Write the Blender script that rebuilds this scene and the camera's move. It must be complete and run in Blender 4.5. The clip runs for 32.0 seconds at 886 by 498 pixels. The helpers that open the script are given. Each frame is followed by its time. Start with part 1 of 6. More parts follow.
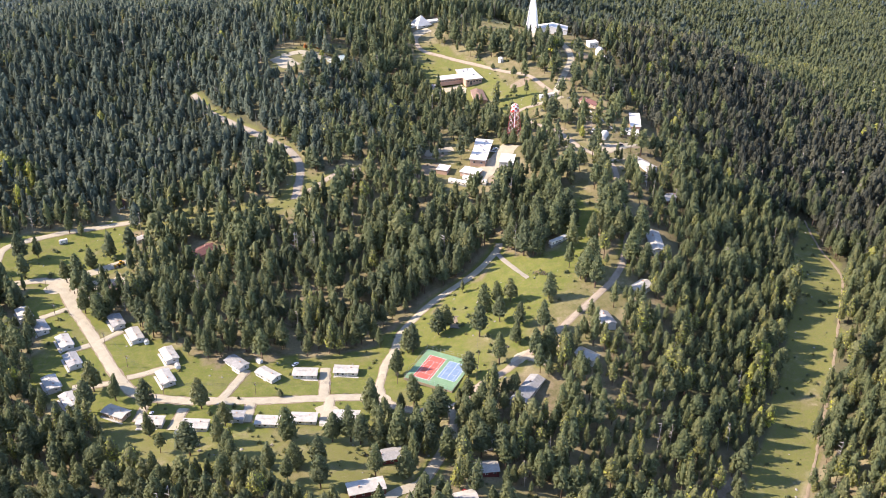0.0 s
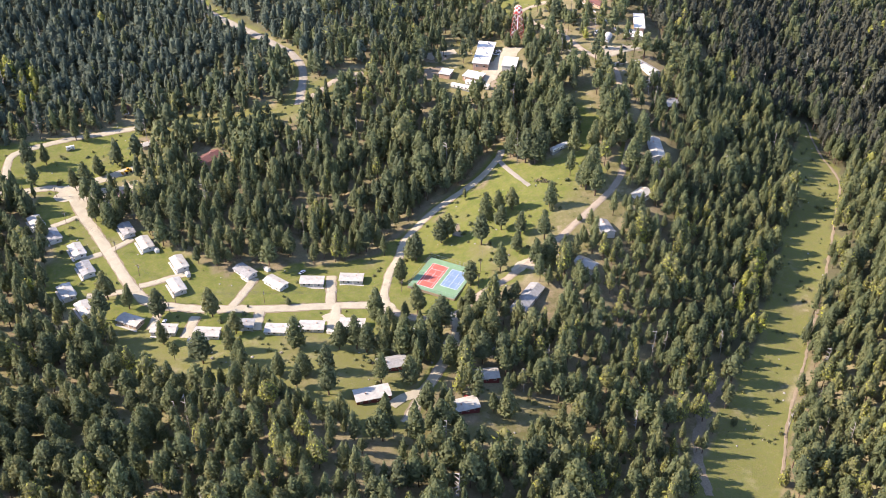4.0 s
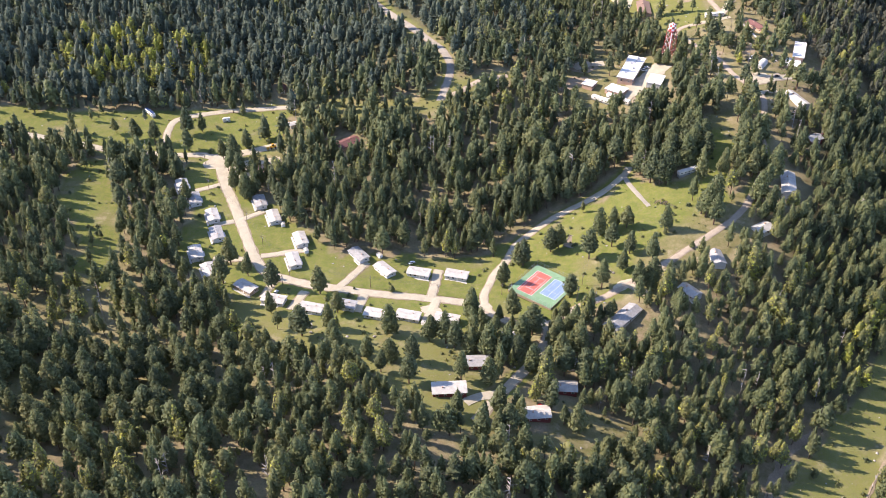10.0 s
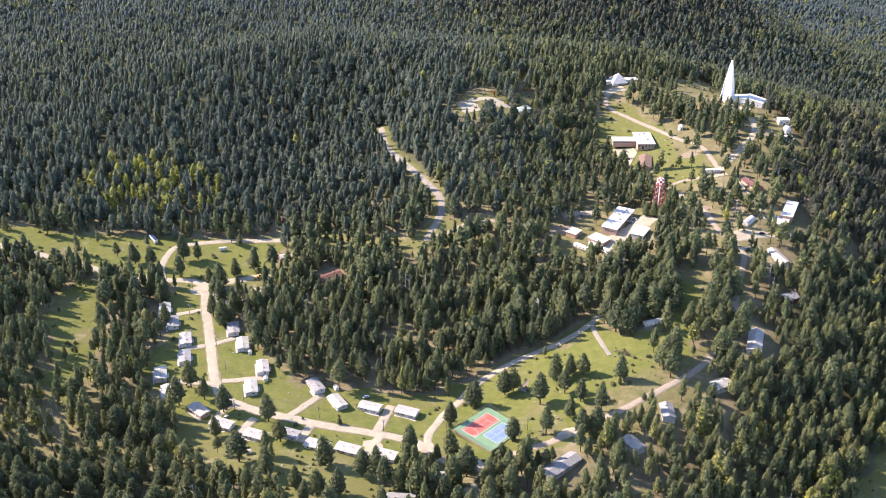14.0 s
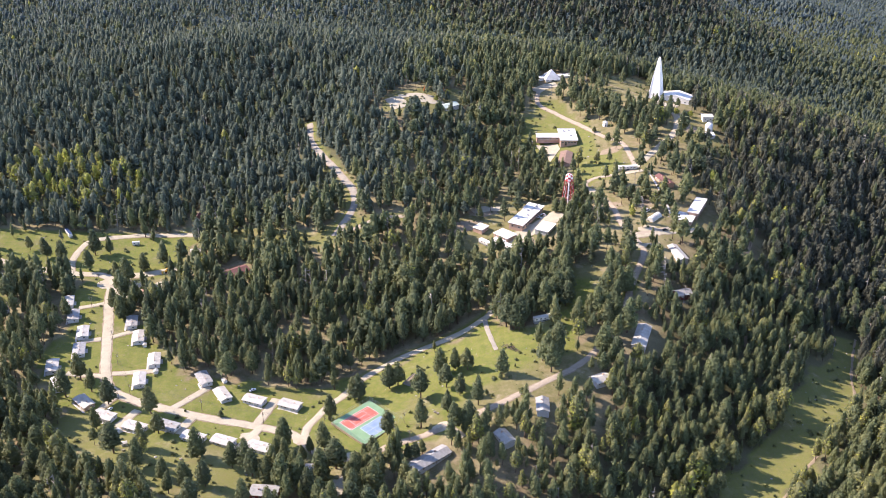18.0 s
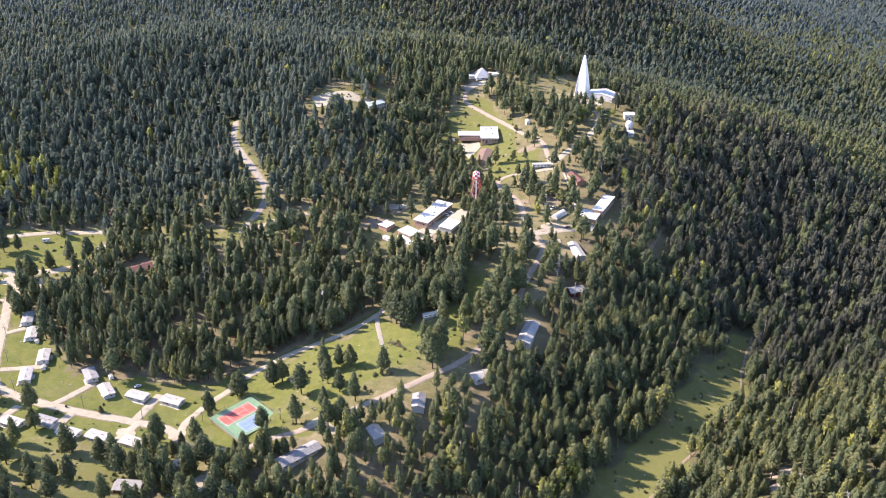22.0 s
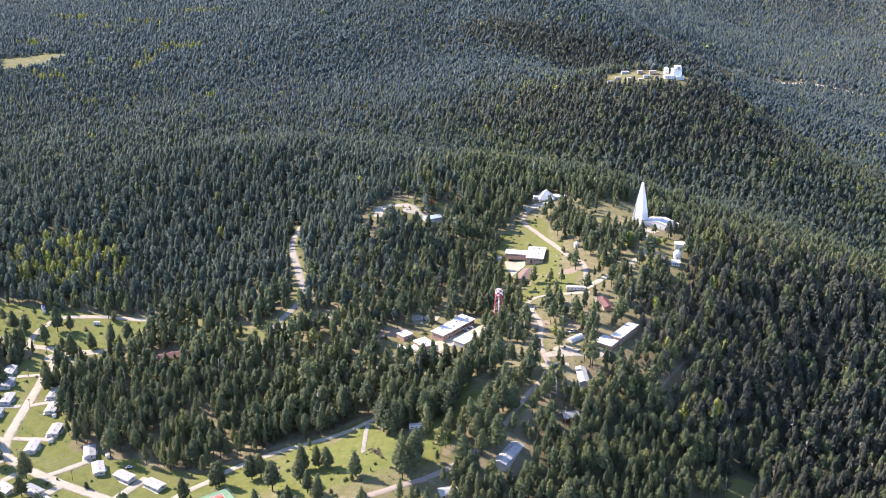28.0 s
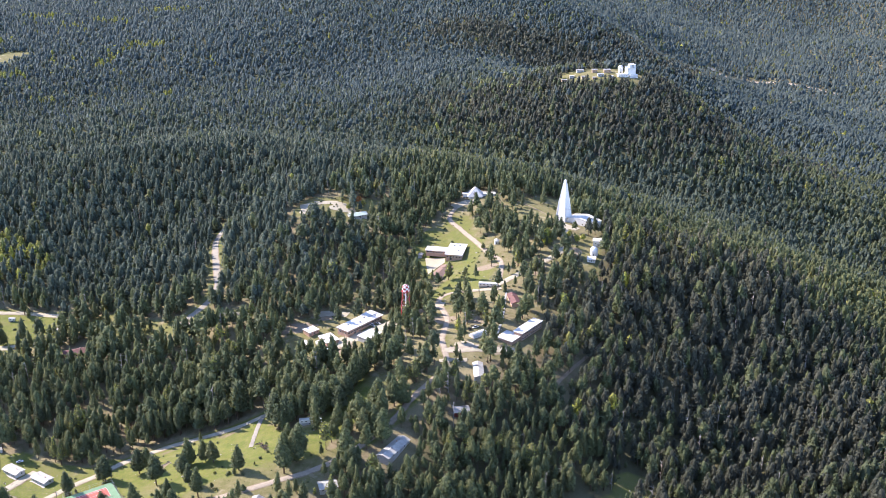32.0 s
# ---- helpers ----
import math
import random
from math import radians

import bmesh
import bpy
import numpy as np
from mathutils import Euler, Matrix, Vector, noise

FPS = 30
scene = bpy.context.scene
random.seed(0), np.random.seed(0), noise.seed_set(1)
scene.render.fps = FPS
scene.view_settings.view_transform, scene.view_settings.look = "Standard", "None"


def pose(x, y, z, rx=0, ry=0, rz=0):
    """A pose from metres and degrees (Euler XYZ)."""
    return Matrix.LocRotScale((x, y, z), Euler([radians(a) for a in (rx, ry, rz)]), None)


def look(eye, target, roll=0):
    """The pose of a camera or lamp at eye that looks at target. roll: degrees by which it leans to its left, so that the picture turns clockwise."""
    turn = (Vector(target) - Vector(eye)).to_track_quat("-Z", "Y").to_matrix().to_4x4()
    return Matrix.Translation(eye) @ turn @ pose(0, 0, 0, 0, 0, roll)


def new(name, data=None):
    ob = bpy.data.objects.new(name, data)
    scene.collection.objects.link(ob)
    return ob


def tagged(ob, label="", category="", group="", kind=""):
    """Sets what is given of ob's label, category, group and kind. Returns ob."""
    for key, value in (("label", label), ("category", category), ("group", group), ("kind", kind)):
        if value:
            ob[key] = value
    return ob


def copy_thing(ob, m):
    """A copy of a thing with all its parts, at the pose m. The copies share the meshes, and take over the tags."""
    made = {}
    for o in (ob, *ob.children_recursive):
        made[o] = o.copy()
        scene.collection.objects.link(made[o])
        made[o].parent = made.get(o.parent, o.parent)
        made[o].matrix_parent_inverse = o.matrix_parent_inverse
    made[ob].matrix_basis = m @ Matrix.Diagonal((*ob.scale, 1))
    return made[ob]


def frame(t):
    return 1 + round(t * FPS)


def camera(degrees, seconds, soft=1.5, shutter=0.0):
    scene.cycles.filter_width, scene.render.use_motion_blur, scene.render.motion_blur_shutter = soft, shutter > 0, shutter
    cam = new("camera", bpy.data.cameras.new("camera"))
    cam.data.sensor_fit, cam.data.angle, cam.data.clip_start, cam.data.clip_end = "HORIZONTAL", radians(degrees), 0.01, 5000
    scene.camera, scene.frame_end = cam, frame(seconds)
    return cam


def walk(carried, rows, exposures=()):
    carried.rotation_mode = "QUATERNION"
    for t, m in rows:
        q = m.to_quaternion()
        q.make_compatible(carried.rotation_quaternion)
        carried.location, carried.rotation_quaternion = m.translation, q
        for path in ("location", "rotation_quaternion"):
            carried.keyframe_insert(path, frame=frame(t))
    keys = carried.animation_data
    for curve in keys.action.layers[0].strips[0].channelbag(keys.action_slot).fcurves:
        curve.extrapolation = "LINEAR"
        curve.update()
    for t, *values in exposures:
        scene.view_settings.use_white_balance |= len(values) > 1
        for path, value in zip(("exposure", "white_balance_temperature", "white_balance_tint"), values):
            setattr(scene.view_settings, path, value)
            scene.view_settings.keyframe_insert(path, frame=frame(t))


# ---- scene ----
# ---- the camera: seconds, x, y, z, yaw to the left of +y, pitch, roll (degrees) ----
LENS = 48.216
PATH = [
    (0, -105.14, 33.93, 354.50, -18.678, -29.071, 0.210),
    (0.5, -104.29, 31.79, 355.08, -18.559, -31.052, 0.115),
    (1, -104.16, 30.89, 357.31, -18.531, -33.842, 0.062),
    (1.5, -103.94, 32.31, 361.98, -18.621, -35.862, 0.125),
    (2, -103.97, 32.19, 364.70, -18.619, -35.868, 0.143),
    (3, -104.19, 32.19, 370.00, -18.507, -35.859, 0.073),
    (4, -105.29, 32.58, 374.84, -18.478, -35.822, 0.041),
    (4.5, -105.74, 32.39, 376.88, -18.441, -35.755, -0.003),
    (6.5, -103.93, 31.85, 383.15, -18.229, -35.668, -0.151),
    (7, -100.93, 30.78, 383.72, -18.227, -35.678, -0.211),
    (8, -90.94, 26.80, 386.02, -18.153, -35.774, -0.224),
    (9, -76.30, 20.53, 387.81, -18.125, -35.848, -0.141),
    (9.5, -73.67, 17.63, 387.97, -16.530, -35.847, -0.035),
    (10, -64.85, 14.03, 388.72, -5.896, -36.198, 0.011),
    (10.5, -50.80, 11.01, 391.14, -0.714, -36.600, -0.045),
    (11, -40.74, 7.93, 392.40, -0.521, -36.729, -0.090),
    (11.5, -30.69, 5.81, 393.91, -0.348, -36.737, -0.057),
    (12, -20.69, 6.28, 395.87, -0.245, -33.916, -0.000),
    (12.5, -10.10, 3.31, 394.95, -0.086, -29.351, 0.043),
    (13, 0.01, 0.00, 392.84, -0.009, -27.938, 0.038),
    (14, 19.77, -2.12, 393.80, 0.088, -28.030, 0.057),
    (14.5, 29.74, -3.01, 394.03, 0.168, -28.049, 0.072),
    (16.5, 70.64, -6.08, 396.79, 0.435, -28.255, 0.071),
    (18, 101.08, -7.33, 397.21, 0.572, -28.325, 0.040),
    (19, 120.99, -7.80, 397.94, 0.643, -28.414, -0.010),
    (20, 140.43, -8.15, 397.02, 0.654, -28.373, 0.033),
    (21, 161.66, -9.19, 397.52, 0.781, -28.400, -0.023),
    (22, 181.74, -9.32, 396.96, 0.832, -28.365, -0.026),
    (23, 202.48, -9.31, 396.84, 0.909, -28.344, -0.092),
    (23.5, 211.97, -8.83, 397.76, 0.884, -28.410, -0.024),
    (24, 221.57, -7.25, 398.94, 0.846, -27.729, -0.018),
    (24.5, 231.56, -5.78, 399.20, 0.828, -24.161, -0.012),
    (26.5, 272.74, -8.00, 396.36, 5.790, -21.388, 0.114),
    (27, 280.70, -9.38, 398.07, 8.052, -21.482, -0.020),
    (27.5, 290.25, -8.45, 398.11, 10.047, -21.545, -0.021),
    (28, 300.27, -6.92, 397.50, 11.210, -21.528, -0.003),
    (29, 320.44, -4.88, 397.32, 11.277, -21.558, 0.027),
    (30, 339.69, -2.82, 396.79, 11.212, -21.538, -0.014),
    (31, 357.65, 0.45, 395.51, 11.148, -21.535, 0.015),
    (32, 377.64, 3.56, 396.18, 11.162, -21.541, 0.016),
]


def aim(x, y, z, yaw, pitch, roll):
    return pose(x, y, z, 90 + pitch, 0, yaw) @ pose(0, 0, 0, 0, 0, roll)


TINTS = [(0, 1.72, 6620, 22), (12, 1.74, 6520, 24), (24, 1.76, 6280, 26), (27, 1.80, 6130, 25), (32, 1.80, 6070, 23)]
cam = camera(LENS, 32.0, soft=0.4)
walk(cam, [(t, aim(*row)) for t, *row in PATH], TINTS)


# ---- world ----
SUN_TURN, SUN_UP = 162.0, 36.0  # degrees from +x, and above the ground
world = bpy.data.worlds.new("world")
scene.world = world
world.use_nodes = True
wn = world.node_tree
wn.nodes.clear()
w_out, w_bg, w_sky = (wn.nodes.new(k) for k in ("ShaderNodeOutputWorld", "ShaderNodeBackground", "ShaderNodeTexSky"))
w_sky.sky_type, w_sky.sun_disc = "NISHITA", False
w_sky.sun_elevation, w_sky.sun_rotation = radians(SUN_UP), radians(90 - SUN_TURN)
w_sky.altitude, w_sky.air_density, w_sky.dust_density = 2800, 1.0, 0.6
w_bg.inputs["Strength"].default_value = 0.15
wn.links.new(w_sky.outputs[0], w_bg.inputs[0])
wn.links.new(w_bg.outputs[0], w_out.inputs[0])
sun = new("sun", bpy.data.lights.new("sun", "SUN"))
sun.data.energy, sun.data.angle, sun.data.color = 3.4, radians(0.5), (1.0, 0.92, 0.78)
sun.matrix_world = look(
    (math.cos(radians(SUN_TURN)) * 900, math.sin(radians(SUN_TURN)) * 900, math.tan(radians(SUN_UP)) * 900), (0, 0, 0)
)


# ---- materials ----
def shader(name, rough=0.8, metal=0.0):
    m = bpy.data.materials.new(name)
    m.use_nodes = True
    nt = m.node_tree
    b = nt.nodes["Principled BSDF"]
    b.inputs["Roughness"].default_value = rough
    b.inputs["Metallic"].default_value = metal
    b.inputs["Specular IOR Level"].default_value = 0.3
    return m, nt, b


def noise_node(nt, size, detail=4.0, rough=0.6):
    co = nt.nodes.new("ShaderNodeNewGeometry")
    n = nt.nodes.new("ShaderNodeTexNoise")
    n.inputs["Scale"].default_value = 1.0 / size
    n.inputs["Detail"].default_value = detail
    n.inputs["Roughness"].default_value = rough
    nt.links.new(co.outputs["Position"], n.inputs["Vector"])
    return n.outputs["Fac"]


def blend(nt, fac, a, b, low=0.0, high=1.0):
    """Colours a and b (tuples or sockets) mixed by fac, stretched from low..high."""
    if (low, high) != (0.0, 1.0):
        r = nt.nodes.new("ShaderNodeMapRange")
        r.inputs["From Min"].default_value, r.inputs["From Max"].default_value = low, high
        nt.links.new(fac, r.inputs["Value"])
        fac = r.outputs["Result"]
    mix = nt.nodes.new("ShaderNodeMix")
    mix.data_type = "RGBA"
    nt.links.new(fac, mix.inputs["Factor"])
    for socket, value in ((mix.inputs[6], a), (mix.inputs[7], b)):
        if isinstance(value, tuple):
            socket.default_value = (*value, 1.0)
        else:
            nt.links.new(value, socket)
    return mix.outputs[2]


def attribute(nt, name):
    a = nt.nodes.new("ShaderNodeAttribute")
    a.attribute_name = name
    return a.outputs["Fac"]


def bump(nt, b, fac, strength, distance):
    n = nt.nodes.new("ShaderNodeBump")
    n.inputs["Strength"].default_value, n.inputs["Distance"].default_value = strength, distance
    nt.links.new(fac, n.inputs["Height"])
    nt.links.new(n.outputs[0], b.inputs["Normal"])


def plain(name, colour, other=None, size=2.0, rough=0.7, metal=0.0, fine=0.25, relief=0.15):
    """A surface that wanders between two colours at a coarse and a fine size."""
    m, nt, b = shader(name, rough, metal)
    other = other or tuple(c * 0.72 for c in colour)
    coarse = blend(nt, noise_node(nt, size), colour, other, 0.35, 0.7)
    small = noise_node(nt, fine, 3.0)
    worn = blend(nt, small, coarse, tuple(0.5 * (p + q) * 0.8 for p, q in zip(colour, other)), 0.45, 0.85)
    nt.links.new(worn, b.inputs["Base Color"])
    bump(nt, b, small, relief, 0.05)
    return m


def needles(name, dark, light, warm, gold):
    """Foliage: each tree has its own tint, from deep green over olive to gold, mottled by bunches of needles."""
    m, nt, b = shader(name, 0.7)
    tint = attribute(nt, "tint")
    base = blend(nt, tint, dark, light, 0.0, 0.5)
    base = blend(nt, tint, base, warm, 0.5, 0.86)
    base = blend(nt, tint, base, gold, 0.84, 1.0)
    fine = noise_node(nt, 0.55, 2.0, 0.7)
    base = blend(nt, fine, base, blend(nt, tint, warm, gold, 0.8, 0.95), 0.46, 0.86)
    geo = nt.nodes.new("ShaderNodeNewGeometry")
    base = blend(nt, geo.outputs["Random Per Island"], base, dark, 0.4, 1.25)
    nt.links.new(base, b.inputs["Base Color"])
    b.inputs["Specular IOR Level"].default_value = 0.25
    bump(nt, b, fine, 0.9, 0.5)
    thin, mix = nt.nodes.new("ShaderNodeBsdfTranslucent"), nt.nodes.new("ShaderNodeMixShader")
    nt.links.new(base, thin.inputs["Color"])
    mix.inputs[0].default_value = 0.36
    nt.links.new(b.outputs[0], mix.inputs[1])
    nt.links.new(thin.outputs[0], mix.inputs[2])
    nt.links.new(mix.outputs[0], nt.nodes["Material Output"].inputs["Surface"])
    return m


NEEDLES = needles("pine_needles", (0.079, 0.097, 0.051), (0.146, 0.170, 0.068), (0.224, 0.214, 0.088), (0.46, 0.46, 0.07))
# bluish needles: the haze of the far hills is put into their colour
SPRUCE = needles("haze_needles", (0.074, 0.103, 0.095), (0.114, 0.148, 0.135), (0.152, 0.176, 0.146), (0.40, 0.42, 0.10))
# bluish dark needles, with some haze and valley shade in their colour
BLUE_PINE = needles("dark_pine_needles", (0.074, 0.097, 0.068), (0.119, 0.147, 0.099), (0.172, 0.182, 0.114), (0.44, 0.44, 0.08))
# fir needles darkened to carry the shade of slopes turned from the sun
FIR = needles("shade_fir_needles", (0.060, 0.065, 0.048), (0.106, 0.112, 0.072), (0.170, 0.160, 0.094), (0.33, 0.33, 0.06))
BARK = plain("pine_bark", (0.14, 0.085, 0.055), (0.08, 0.055, 0.04), 0.6)
DEADWOOD = plain("dead_wood", (0.30, 0.27, 0.23), (0.2, 0.17, 0.14), 0.6)
ROOF_WHITE = plain("white_metal_roof", (0.50, 0.465, 0.395), (0.345, 0.32, 0.275), 2.6, 0.55)
ROOF_FLAT = plain("white_flat_roof", (0.68, 0.64, 0.57), (0.57, 0.54, 0.48), 4.0, 0.7)
ROOF_MINT = plain("pale_green_roof", (0.50, 0.56, 0.47), (0.40, 0.46, 0.38), 3.0, 0.6)
ROOF_GREY = plain("weathered_grey_roof", (0.36, 0.345, 0.315), (0.23, 0.22, 0.20), 2.0, 0.6)
ROOF_RED = plain("red_brown_roof", (0.19, 0.085, 0.068), (0.13, 0.06, 0.05), 2.0, 0.7)
ROOF_BROWN = plain("brown_shingle_roof", (0.27, 0.175, 0.125), (0.20, 0.13, 0.095), 2.5, 0.85)
SIDING = plain("pale_siding", (0.62, 0.60, 0.55), (0.5, 0.48, 0.44), 2.0)
SIDING_TAN = plain("tan_siding", (0.42, 0.30, 0.20), (0.34, 0.24, 0.17), 2.0)
BRICK = plain("pinkish_brick", (0.52, 0.34, 0.24), (0.44, 0.28, 0.20), 1.5)
PAVING_RED = plain("brick_red_paving", (0.36, 0.235, 0.175), (0.30, 0.20, 0.15), 2.5, 0.9)
STONE = plain("pale_field_stone", (0.36, 0.33, 0.28), (0.25, 0.23, 0.20), 0.8, 0.9)
RIVER_GRAVEL = plain("grey_river_gravel", (0.30, 0.235, 0.155), (0.20, 0.16, 0.11), 1.2, 0.95, fine=0.5, relief=0.5)
ROAD_DIRT = plain("pale_road_dirt", (0.40, 0.325, 0.235), (0.30, 0.245, 0.175), 3.0, 0.95, fine=0.6)
DIRT = plain("trodden_dirt", (0.29, 0.225, 0.15), (0.22, 0.17, 0.105), 3.0, 0.95, fine=0.6)
RED_WALL = plain("dark_red_siding", (0.20, 0.045, 0.04), (0.14, 0.04, 0.035), 1.5)
WHITE = plain("white_paint", (0.84, 0.795, 0.72), (0.78, 0.74, 0.67), 4.0, 0.68)
RED_PAINT = plain("red_paint", (0.47, 0.06, 0.05), (0.34, 0.05, 0.045), 1.0, 0.5)
CONCRETE = plain("concrete", (0.50, 0.47, 0.41), (0.40, 0.37, 0.33), 2.0, 0.9)
GRAVEL = plain("pale_gravel", (0.43, 0.375, 0.265), (0.345, 0.30, 0.21), 5.0, 0.95, fine=0.7)
ASPHALT = plain("worn_grey_asphalt", (0.315, 0.28, 0.22), (0.225, 0.20, 0.16), 4.0, 0.9, fine=0.7)
DARK_METAL = plain("dark_metal", (0.06, 0.06, 0.065), (0.1, 0.1, 0.1), 1.0, 0.5, 0.6)
STEEL = plain("galvanised_steel", (0.45, 0.46, 0.47), (0.36, 0.37, 0.38), 1.0, 0.4, 0.7)
TIMBER = plain("weathered_timber", (0.20, 0.14, 0.09), (0.13, 0.095, 0.065), 1.0)
COURT_GREEN = plain("green_court_paint", (0.20, 0.32, 0.175), (0.155, 0.26, 0.14), 5.0, 0.8)
COURT_RED = plain("red_court_paint", (0.52, 0.13, 0.09), (0.44, 0.10, 0.075), 3.0, 0.8)
COURT_BLUE = plain("blue_court_paint", (0.20, 0.29, 0.40), (0.15, 0.21, 0.29), 3.0, 0.8)
LINE = plain("white_line_paint", (0.75, 0.75, 0.73), (0.6, 0.6, 0.58), 1.0, 0.8)
YELLOW = plain("yellow_machine_paint", (0.60, 0.32, 0.02), (0.45, 0.24, 0.03), 1.0, 0.5)
RUBBER = plain("black_rubber", (0.02, 0.02, 0.02), (0.035, 0.035, 0.035), 0.5, 0.9)
BLUE_PAINT = plain("blue_car_paint", (0.05, 0.08, 0.16), (0.04, 0.06, 0.12), 1.0, 0.35)
GLASS_M, _nt, GLASS_B = shader("dark_window_glass", 0.08)
GLASS_B.inputs["Base Color"].default_value = (0.02, 0.025, 0.03, 1)
GLASS_B.inputs["Specular IOR Level"].default_value = 0.6


def ground_material():
    """Pine litter under the trees, mown and dry grass in the open, bare soil in patches."""
    m, nt, b = shader("ground_cover", 0.95)
    b.inputs["Specular IOR Level"].default_value = 0.1
    big, mid, fine = noise_node(nt, 34.0, 6.0), noise_node(nt, 6.0, 6.0, 0.7), noise_node(nt, 1.3, 6.0, 0.75)
    litter = blend(nt, mid, (0.245, 0.19, 0.115), (0.135, 0.122, 0.056), 0.4, 0.62)
    litter = blend(nt, big, litter, (0.29, 0.245, 0.135), 0.48, 0.64)
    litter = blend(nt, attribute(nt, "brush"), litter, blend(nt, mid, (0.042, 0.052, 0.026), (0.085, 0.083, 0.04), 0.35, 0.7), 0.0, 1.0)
    lush = blend(nt, mid, (0.104, 0.134, 0.022), (0.180, 0.180, 0.043), 0.36, 0.66)
    straw = blend(nt, mid, (0.245, 0.20, 0.105), (0.14, 0.128, 0.052), 0.38, 0.6)
    patch_a, patch_b = noise_node(nt, 14.0, 5.0, 0.65), noise_node(nt, 2.6, 4.0, 0.7)
    straw = blend(nt, patch_a, straw, (0.33, 0.265, 0.175), 0.56, 0.66)
    lush = blend(nt, patch_b, lush, (0.18, 0.165, 0.058), 0.50, 0.72)
    grass = blend(nt, big, lush, straw, 0.55, 0.72)
    grass = blend(nt, attribute(nt, "dry"), grass, straw, 0.0, 1.1)
    mixed = blend(nt, attribute(nt, "open"), litter, grass, 0.15, 0.7)
    mixed = blend(nt, fine, mixed, blend(nt, mid, (0.085, 0.075, 0.04), (0.24, 0.20, 0.12), 0.35, 0.65), 0.50, 0.82)
    tufts = noise_node(nt, 0.45, 3.0, 0.7)
    mixed = blend(nt, tufts, mixed, (0.055, 0.062, 0.022), 0.54, 0.9)
    mixed = blend(nt, noise_node(nt, 0.8, 3.0, 0.75), mixed, (0.30, 0.26, 0.15), 0.60, 0.95)
    nt.links.new(mixed, b.inputs["Base Color"])
    bump(nt, b, fine, 0.6, 0.4)
    return m


GROUND = ground_material()

# ---- the lie of the land: soft hills of several sizes, by rows from near to far ----
# each: spread, first x, step in x, first y, step in y
WIDE_GRID, MIDDLE_GRID = (480, -1800, 500, 0, 550), (170, -480, 230, 1250, 250)
NEAR_GRID, BACK_GRID = (88, -420, 115, 260, 115), (88, -420, 115, 1180, 115)
RIDGE_GRID = (95, -140, 130, 1450, 130)
WIDE = [
    [1, 5, 10, -5, -39, -42, -15, -2, 0],
    [1, 6, -4, -17, 36, 12, -20, -6, -0],
    [1, 6, -4, -6, 61, -26, -72, -20, -2],
    [3, 11, -5, -41, 18, -15, -52, -23, -6],
    [1, 8, 3, -1, 24, -56, -62, -23, -7],
    [-2, -3, 2, 46, 46, -80, -77, -25, -7],
    [-0, -0, 8, 42, 22, -76, -75, -38, -14],
    [8, 10, 14, 34, -6, -74, -45, -22, -12],
    [20, 24, 25, 46, -3, -70, -38, -25, -18],
    [13, 16, 16, 31, 7, -72, -159, -155, -56],
]
MIDDLE = [
    [11, 20, -4, 20, 12, -43, 6, 6],
    [-5, 8, -6, -52, -39, -15, 30, 3],
    [2, -0, 3, 31, 124, -19, 11, -7],
    [20, -29, -33, 13, -74, -20, 19, -14],
    [9, -15, 18, -5, -40, 22, 34, -5],
    [-6, -13, -34, -9, 34, -24, -1, -4],
    [-0, -0, 10, 17, -1, 29, 18, -0],
    [0, 1, 13, 14, -49, -37, 6, 2],
]
NEAR = [
    [19.1, 34.8, 16.9, 12.7, 1.6, -5.4, 20.1, 15.0, 3.4, 1.2],
    [23.2, 11.6, 1.3, 14.9, 5.8, -16.3, -23.2, 30.8, 23.7, 2.9],
    [14.3, 7.1, -7.7, -1.1, -10.7, 33.3, -21.3, -9.9, 23.9, 8.3],
    [5.3, 2.9, -0.7, 5.3, -22.9, -9.0, 22.7, -23.2, -15.5, 9.2],
    [5.7, -1.3, -7.4, -14.7, 16.0, -0.8, 5.6, 9.4, -15.9, 2.1],
    [8.8, -2.5, 6.0, -6.8, 7.4, -23.5, 12.8, -8.1, -6.7, -5.6],
    [9.1, 5.1, -0.6, -22.5, 26.8, -18.8, 5.4, 22.3, 22.2, -12.8],
    [-1.5, 2.9, 8.1, -6.2, 7.0, -6.7, 17.5, -29.9, -2.0, 12.1],
]
BACK = [
    [2.5, -5.7, 11.0, 7.8, -0.6, 1.1, -1.1, -0.2, 4.1, 0.2],
    [2.9, -7.5, -2.1, -4.0, -2.8, -2.8, -6.6, -8.0, -2.7, -2.6],
    [5.4, -2.7, -3.5, -1.8, -1.7, -4.4, -2.1, -6.7, 4.1, 1.3],
    [9.9, 0.9, -0.3, 5.4, 2.6, 5.3, 10.1, 0.4, 8.6, 7.1],
]

RIDGES = [
    [-4, 4, -8, 1, -10, 6, -6, -0],
    [-1, 6, 4, 10, 1, 6, 4, 2],
    [2, 3, -7, -10, -4, -16, -5, -5],
    [4, 2, -10, 8, 13, 0, -1, -0],
    [8, 19, 1, 6, 4, 0, -1, 2],
    [-0, 4, -3, -0, 0, 0, -3, -3],
    [-10, -5, -16, -5, 3, 6, 0, -3],
    [2, 20, -10, -10, 6, 14, 4, -0],
    [4, 8, -3, 6, -1, 4, 1, -0],
    [0, -0, 6, 16, -13, -5, -0, -0],
    [-0, -0, 2, 0, -9, -3, -0, -0],
]


